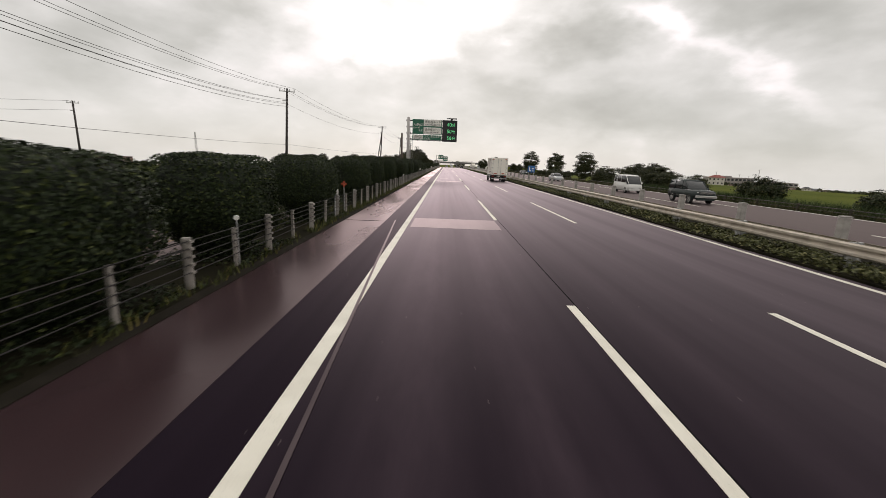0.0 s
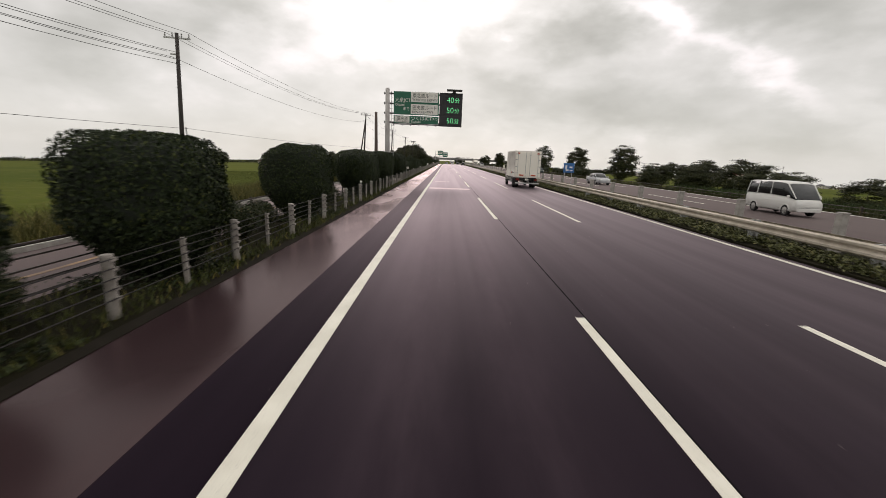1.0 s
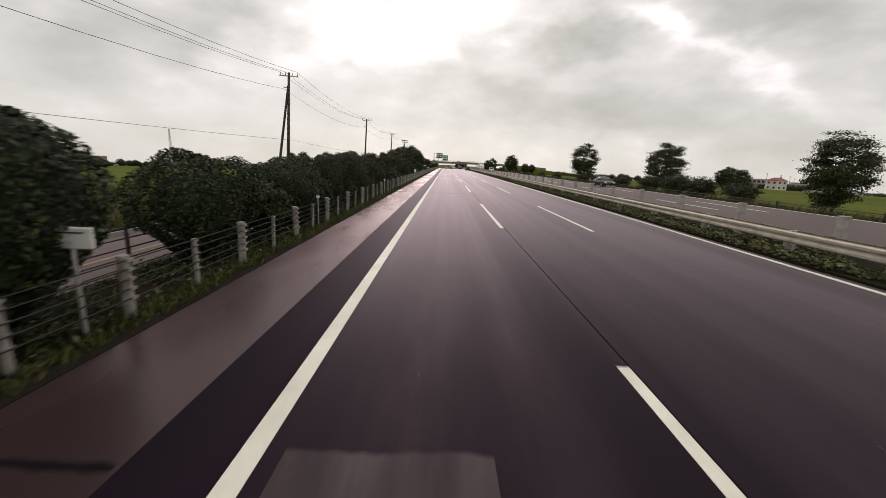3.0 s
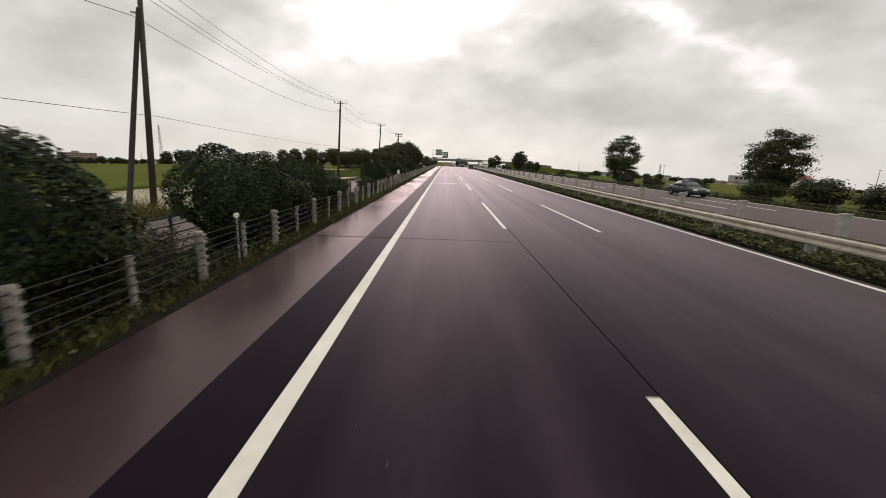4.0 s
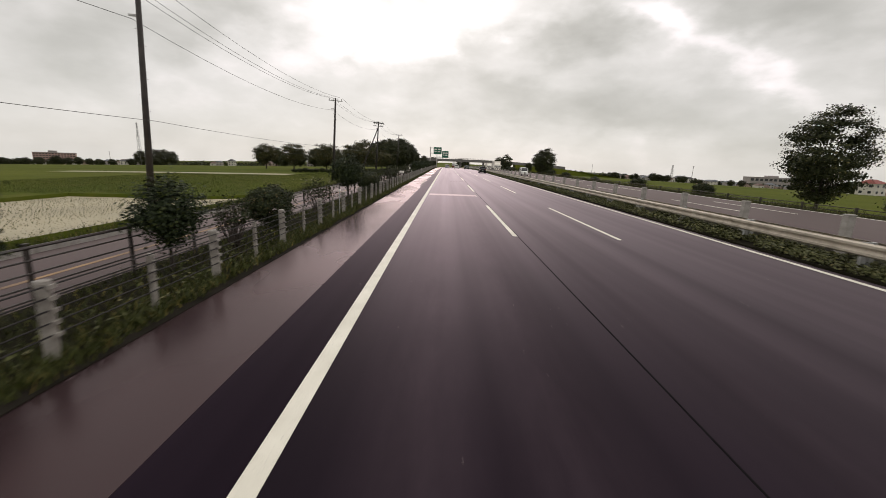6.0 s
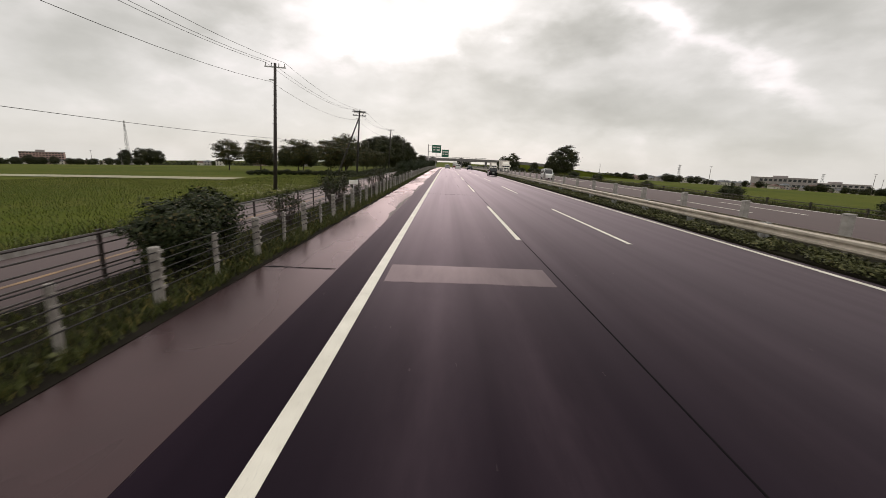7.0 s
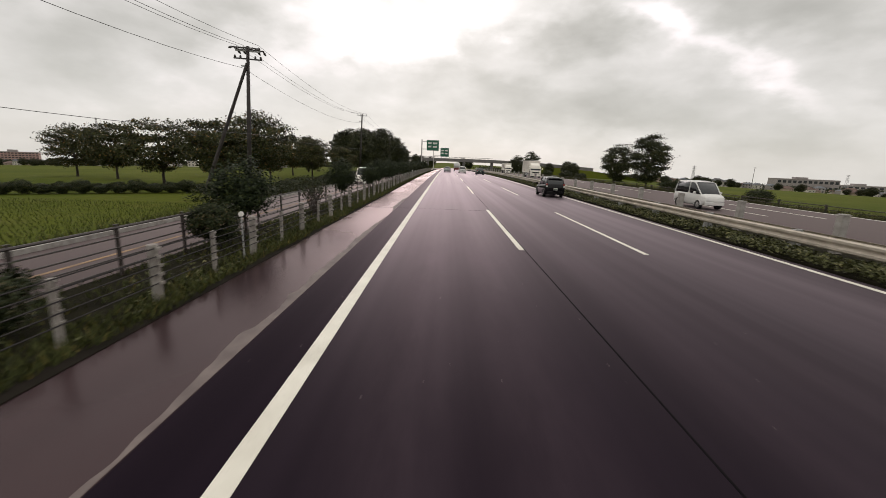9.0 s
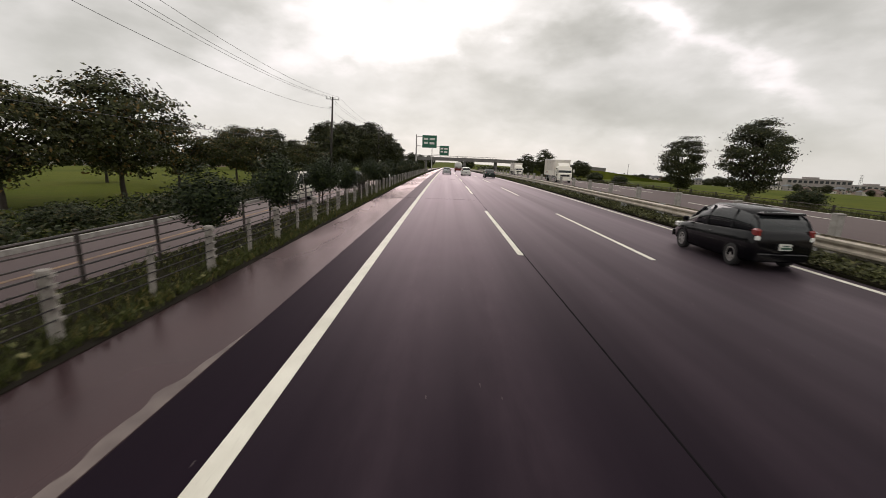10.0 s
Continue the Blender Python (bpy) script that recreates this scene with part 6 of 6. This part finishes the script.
    g.loft([[(-0.98, 7.80, 2.16), (0.98, 7.80, 2.16), (0.98, 7.74, 2.18), (-0.98, 7.74, 2.18)], [(-0.99, 8.075, 1.50), (0.99, 8.075, 1.50), (0.99, 8.0, 1.5), (-0.99, 8.0, 1.5)]])
    part("windscreen", g, CAR_GLASS, k)
    b = Shape()
    b.bevel_box(-1.07, 8.02, 0.36, 1.07, 8.22, 0.60, 0.04)
    part("front_bumper", b, CREAM_PAINT, k)
    b = Shape()
    b.box(-0.7, 8.14, 0.95, 0.7, 8.18, 1.2)
    part("grille", b, TRIM, k)
    f = Shape()
    f.loft([[(-0.9, 6.6, 2.38), (0.9, 6.6, 2.38), (0.85, 6.6, 2.95), (-0.85, 6.6, 2.95)], [(-0.85, 7.5, 2.38), (0.85, 7.5, 2.38), (0.8, 7.5, 2.46), (-0.8, 7.5, 2.46)]])
    part("wind_deflector", f, CREAM_PAINT, k)
    return s


lorry = box_truck((7.75, 58.7, 0), 0, "pale box truck with ribbed aluminium sides in the outer lane")
t1 = copy_thing(lorry, pose(18.2, 276.0, fall(276) - 0.03, 0, 0, 180))
tagged(t1, "white box truck coming down the opposite carriageway")
t2 = copy_thing(lorry, pose(21.0, 330.0, fall(330) - 0.05, 0, 0, 180))
tagged(t2, "white box truck far off on the opposite carriageway")
lorry.scale = (1.0, 0.80, 1.0)


def tank_truck(at):
    s = thing("tank_truck", "dark red truck with a pale round tank in the middle lane", "truck", at, 0, "traffic")
    c = Shape()
    c.box(-1.1, 0, 0.55, 1.1, 8.2, 1.05)
    c.bevel_box(-1.12, -0.1, 0.45, 1.12, 0.1, 0.72, 0.03)
    part("chassis", c, RED_PAINT, s)
    t = Shape()
    t.tube([(0, 0.1, 2.05), (0, 0.35, 2.05), (0, 5.4, 2.05), (0, 5.6, 2.05)], [0.85, 1.05, 1.05, 0.85], 20)
    part("tank", t, WHITE_PAINT, s, "pale painted tank", True)
    k = Shape()
    k.bevel_box(-1.1, 6.3, 0.9, 1.1, 8.2, 2.6, 0.12)
    part("cab", k, WHITE_PAINT, s)
    for sd in (-1, 1):
        for y in (1.2, 2.4, 7.0):
            wheel(s, sd * 0.97, y, 0.45, 0.26)
        l = Shape()
        l.box(sd * 0.85 - 0.18, -0.13, 0.75, sd * 0.85 + 0.18, -0.03, 0.92)
        part("tail_light", l, LAMP_RED, s)
    return s


tank_truck((4.1, 330.0, fall(330)))

# ---- the distance ----
WALLS = [grained("pale_render", (0.62, 0.58, 0.52), (0.48, 0.45, 0.40), 0.8, 0.6, 8), grained("grey_siding", (0.38, 0.345, 0.325), (0.28, 0.255, 0.24), 0.8, 0.6, 8), grained("tan_render", (0.42, 0.33, 0.25), (0.33, 0.26, 0.20), 0.8, 0.6, 8)]
ROOFS = [grained("dark_tile_roof", (0.07, 0.068, 0.07), (0.045, 0.044, 0.046), 0.6, 0.8, 10), grained("brown_tile_roof", (0.13, 0.075, 0.055), (0.09, 0.05, 0.04), 0.7, 0.8, 10), grained("blue_grey_roof", (0.12, 0.135, 0.15), (0.085, 0.095, 0.105), 0.6, 0.8, 10)]
WINDOW = Mat("far_window_glass", 0.15, 0, 0.6).color((0.03, 0.033, 0.036)).m
PINK_WALL = grained("pinkish_brown_facade", (0.42, 0.27, 0.235), (0.33, 0.215, 0.19), 0.8, 0.2, 3)
GREY_WALL = grained("grey_factory_wall", (0.33, 0.295, 0.28), (0.25, 0.225, 0.215), 0.8, 0.2, 3)
BLUE_SHEET = grained("blue_sheet", (0.03, 0.16, 0.42), (0.02, 0.11, 0.32), 0.5, 1.5, 20)


def house(w, d, h, wall, roof, label):
    s = thing("house", label, "house", group="village houses")
    b = Shape()
    b.box(-w / 2, -d / 2, -3.0, w / 2, d / 2, h)
    part("wall", b, wall, s)
    r = Shape()
    o = 0.6
    r.loft([[(-w / 2 - o, -d / 2 - o, h), (w / 2 + o, -d / 2 - o, h), (w / 2 + o, d / 2 + o, h), (-w / 2 - o, d / 2 + o, h)], [(-w * 0.28, -0.2, h + w * 0.24), (w * 0.28, -0.2, h + w * 0.24), (w * 0.28, 0.2, h + w * 0.24), (-w * 0.28, 0.2, h + w * 0.24)]])
    part("roof", r, roof, s)
    for z in ((1.0, h - 2.0) if h > 4.5 else (1.0,)):
        for u in (-0.26, 0.22):
            for sd in (-1,):
                q = Shape()
                q.box(u * w - 0.8, sd * d / 2 - 0.06, z, u * w + 0.8, sd * d / 2 + 0.06, z + 1.3)
                part("window", q, WINDOW, s)
                q = Shape()
                q.box(sd * w / 2 - 0.06, u * d - 0.7, z, sd * w / 2 + 0.06, u * d + 0.7, z + 1.3)
                part("window", q, WINDOW, s)
    return s


HOUSES = [house(10, 8, 5.6, WALLS[0], ROOFS[0], "two-storey pale house with a dark tiled roof"), house(12, 9, 3.2, WALLS[2], ROOFS[1], "low tan house with a brown tiled roof"),
          house(9, 9, 5.8, WALLS[1], ROOFS[2], "two-storey grey house with a blue-grey roof"), house(14, 9, 4.0, WALLS[0], ROOFS[1], "wide pale house with a brown roof")]
rnd = random.Random(8)
spots = []
for i in range(250):  # the town to the right, thickest far out
    far = rnd.uniform(400, 720)
    spots.append((far * rnd.uniform(0.42, 1.25), 150 + far))
for i in range(90):
    far = rnd.uniform(430, 760)
    spots.append((-far * rnd.uniform(0.72, 1.2), 130 + far))
for i in range(14):
    spots.append((rnd.uniform(110, 240), rnd.uniform(560, 900)))
spots += [(-224, 523), (-232, 530), (-214, 527), (-150, 470), (-112, 460)]
for i, (x, y) in enumerate(spots):
    stand(HOUSES[i % 4], used, x, y, land(x, y), rnd.choice((0, 90)) + rnd.uniform(-20, 20), (grow := rnd.uniform(0.55, 0.85), grow, grow * rnd.uniform(0.8, 1.15)))

white_house = house(9, 8, 6.2, WALLS[0], grained("dull_red_roof", (0.26, 0.06, 0.045), (0.19, 0.05, 0.04), 0.7, 0.8, 10), "white house with dull red roof beyond the field")
white_house.matrix_basis = pose(228, 340, land(228, 340), 0, 0, 15)

# trees between the houses and along the horizon
for i in range(190):
    side = i % 5
    far = rnd.uniform(300, 680)
    if side < 2:
        x, y = far * rnd.uniform(0.42, 1.25), 150 + far
    elif side < 4:
        x, y = -far * rnd.uniform(0.72, 1.2), 130 + far
    else:
        x, y = rnd.uniform(45, 270), rnd.uniform(520, 800)
    sc = rnd.uniform(0.35, 0.6)
    t = stand(GROVE[i % 2], used, x, y, land(x, y) - 1.0, rnd.uniform(0, 360), (sc * 1.5, sc * 1.5, sc))
    tagged(t, "dark green tree among the far houses", "tree", "far trees")
for x, y, sc in ((-296, 560, 1.15), (-306, 562, 1.3), (-318, 566, 1.35), (-330, 560, 1.2), (-150, 455, 1.1), (-137, 450, 1.15), (-122, 452, 1.0), (-104, 455, 1.15), (-88, 450, 1.0), (-62, 330, 0.7), (-70, 338, 0.75), (-80, 345, 0.7), (-90, 350, 0.6), (-52, 345, 0.8), (105, 215, 0.55), (112, 222, 0.65), (120, 226, 0.6), (70, 420, 0.7), (62, 430, 0.6), (80, 440, 0.7), (16.5, 600, 0.9), (24, 610, 0.8), (-14, 560, 0.9), (-24, 580, 1.0), (-40, 560, 1.0)):
    t = stand(GROVE[int(sc * 100) % 2], used, x, y, land(x, y) - 0.5, x * 31, (sc * 1.25, sc * 1.25, sc))
    tagged(t, "dark rounded tree at the edge of the fields", "tree", "field trees")


# woods along the whole horizon
lumps = []
for k in range(900):
    side = rnd.choice((-1, 1, 1))
    x = side * rnd.uniform(60, 1150)
    y = 260 + rnd.uniform(520, 760) - abs(x) * 0.35
    lumps.append((x, y, land(x, y) + rnd.uniform(0.5, 4.5)))
lumps = np.array(lumps)
k = rng.integers(0, len(lumps), 60000)
pts = lumps[k] + rng.normal(size=(len(k), 3)) * np.array([7.0, 4.0, 1.3])
stuff("far_woods", leaf_mesh("far_woods", pts, np.tile([[0, -0.5, 0.6]], (len(k), 1)), 1.3, TREE_LEAF, 0.8), "dark woods and hedges along the horizon", "woods")


def block(name, label, w, d, h, wall, floors, bays, at, turn):
    """A large flat-roofed building with its windows set in rows."""
    s = thing(name, label, "building", at, turn)
    b = Shape()
    b.box(-w / 2, -d / 2, -6, w / 2, d / 2, h)
    part("wall", b, wall, s)
    r = Shape()
    r.box(-w / 2 - 0.4, -d / 2 - 0.4, h, w / 2 + 0.4, d / 2 + 0.4, h + 0.8)
    r.box(-w * 0.15, -d * 0.2, h + 0.8, w * 0.05, d * 0.2, h + 3.8)
    part("roof", r, GREY_WALL, s)
    for f in range(floors):
        for k in range(bays):
            q = Shape()
            x = -w / 2 + (k + 0.5) * w / bays
            z = (f + 0.35) * h / floors
            q.box(x - w / bays * 0.32, -d / 2 - 0.1, z, x + w / bays * 0.32, -d / 2 + 0.1, z + h / floors * 0.45)
            part("window", q, WINDOW, s)
    return s


block("hospital", "long pinkish-brown five-storey building far across the fields", 52, 20, 16, PINK_WALL, 5, 14, (-655, 800, land(-655, 800) + 3), 38)
block("factory", "long grey factory building behind the village", 86, 40, 19, GREY_WALL, 2, 12, (622, 890, land(622, 890) + 2), -20)
block("factory", "grey warehouse beside the factory", 80, 30, 14, WALLS[1], 2, 10, (705, 870, land(705, 870) + 2), -20)


def lattice(name, label, h, base, at, arms=0):
    s = thing(name, label, "tower", at)
    for a, b in ((-1, -1), (1, -1), (1, 1), (-1, 1)):
        leg = Shape()
        leg.tube([(a * base, b * base, -3), (a * base * 0.25, b * base * 0.25, h)], 0.16, 4)
        part("leg", leg, GALV, s)
    br = Shape()
    n = 9
    for k in range(n):
        z0, z1 = h * k / n, h * (k + 1) / n
        r0, r1 = base * (1 - 0.75 * k / n), base * (1 - 0.75 * (k + 1) / n)
        for a, b, c, d in ((-1, -1, 1, -1), (1, -1, 1, 1), (1, 1, -1, 1), (-1, 1, -1, -1)):
            br.tube([(a * r0, b * r0, z0), (c * r1, d * r1, z1)], 0.09, 3)
            br.tube([(c * r0, d * r0, z0), (a * r1, b * r1, z1)], 0.09, 3)
    part("bracing", br, GALV, s)
    for k in range(arms):
        a = Shape()
        z = h * (0.72 + 0.12 * k)
        a.tube([(-base * 1.5, 0, z), (base * 1.5, 0, z)], 0.14, 4)
        part("arm", a, GALV, s)
    if not arms:
        t = Shape()
        t.tube([(0, 0, h), (0, 0, h + 3)], 0.9, 10)
        part("antenna", t, GALV, s)
    return s


lattice("radio_mast", "slim steel lattice radio mast beyond the fields", 52, 2.3, (-412, 668, land(-412, 668)))
lattice("pylon", "grey lattice power pylon behind the village", 30, 2.4, (620, 810, land(620, 810)), 3)
lattice("pylon", "grey lattice power pylon behind the village", 30, 2.4, (400, 840, land(400, 840)), 3)
lattice("pylon", "grey lattice power pylon behind the village", 30, 2.4, (760, 600, land(760, 600)), 3)

# blue board on two posts beyond the median
s = thing("blue_board", "bright blue sign board with a pale emblem on two posts", "sign board", (14.2, 67.2, fall(67.2)))
for x in (-0.42, 0.42):
    p = Shape()
    p.tube([(x, 0.06, -0.3), (x, 0.06, 2.5)], 0.035, 8)
    part("post", p, GALV, s)
board = plate("panel", -0.60, 1.42, 0.60, 2.50, BLUE_SHEET, s, -0.02, 0.02)
for x0, z0, x1, z1 in ((-0.42, 1.78, -0.22, 2.25), (-0.34, 1.60, -0.02, 1.80), (0.06, 1.95, 0.40, 2.12), (0.10, 1.62, 0.44, 1.72)):
    plate("emblem_bar", x0, z0, x1, z1, SIGN_WHITE, board, -0.03, -0.018)

# small signs and delineators along the guard fence


def small_sign(y, w, h, top, label, bars=2):
    s = thing("marker_sign", label, "sign", (GUARD_X - 0.02, y, 0.02), 0, "marker signs")
    p = Shape()
    p.tube([(0, 0.12, -0.3), (0, 0.12, top)], 0.025, 8)
    part("post", p, GALV, s)
    b = plate("panel", -w / 2, top - h, w / 2, top, SIGN_WHITE, s, 0.06, 0.09)
    for k in range(bars):
        plate("bar", -w * 0.36, top - h * (0.32 + 0.4 * k), w * 0.36, top - h * (0.18 + 0.4 * k), SIGN_DARK, b, 0.055, 0.065)
    return s


small_sign(15.9, 0.30, 0.20, 1.14, "small white kilometre plate on the guard fence")
small_sign(66.6, 0.62, 0.26, 1.42, "small white plate on a thin post by the guard fence", 1)
small_sign(120.4, 0.25, 0.36, 1.36, "narrow blank white plate on a post by the guard fence", 0)
small_sign(163.6, 0.42, 0.18, 1.28, "small blank pale plate above the guard fence", 0)


def delineator(y):
    s = thing("delineator", "white round reflector on a thin stalk by the guard fence", "reflector", (GUARD_X + 0.02, y, 0.02), 0, "delineators")
    p = Shape()
    p.tube([(0, -0.1, -0.2), (0, -0.1, 0.98)], 0.018, 6)
    part("stalk", p, GALV, s)
    d = Shape()
    d.tube([(0, -0.125, 1.03), (0, -0.09, 1.03)], 0.055, 14)
    part("lens", d, SIGN_WHITE, s)
    return s


for y in (8.4, 42.0, 76.0, 91.2, 140.4, 174.8, 195.0, 208.4, 240.0):
    delineator(y)
box = Shape()
box.bevel_box(-6.63, 57.98, 0.9, -6.28, 58.225, 1.55, 0.03)
tagged(part("switch_box", box, GANTRY), "small grey switch box on the wooden pole", "box")

# a small orange four-vane marker on the fence
s = thing("vane_marker", "small orange four-vaned marker on a thin stalk", "marker", (GUARD_X - 0.25, 18.4, 0.0))
p = Shape()
p.tube([(0, 0, -0.2), (0, 0, 1.25)], 0.018, 6)
part("stalk", p, GALV, s)
for k in range(4):
    q = k * math.pi / 2
    v = Shape()
    c, d = math.cos(q), math.sin(q)
    v.loft([[(c * r - d * w, -0.03, 1.25 + d * r + c * w), (c * r + d * w, -0.03, 1.25 + d * r - c * w), (c * r + d * w, 0.0, 1.25 + d * r - c * w), (c * r - d * w, 0.0, 1.25 + d * r + c * w)] for r, w in ((0.015, 0.02), (0.075, 0.046), (0.13, 0.028))])
    part("vane", v, ORANGE_RED, s)
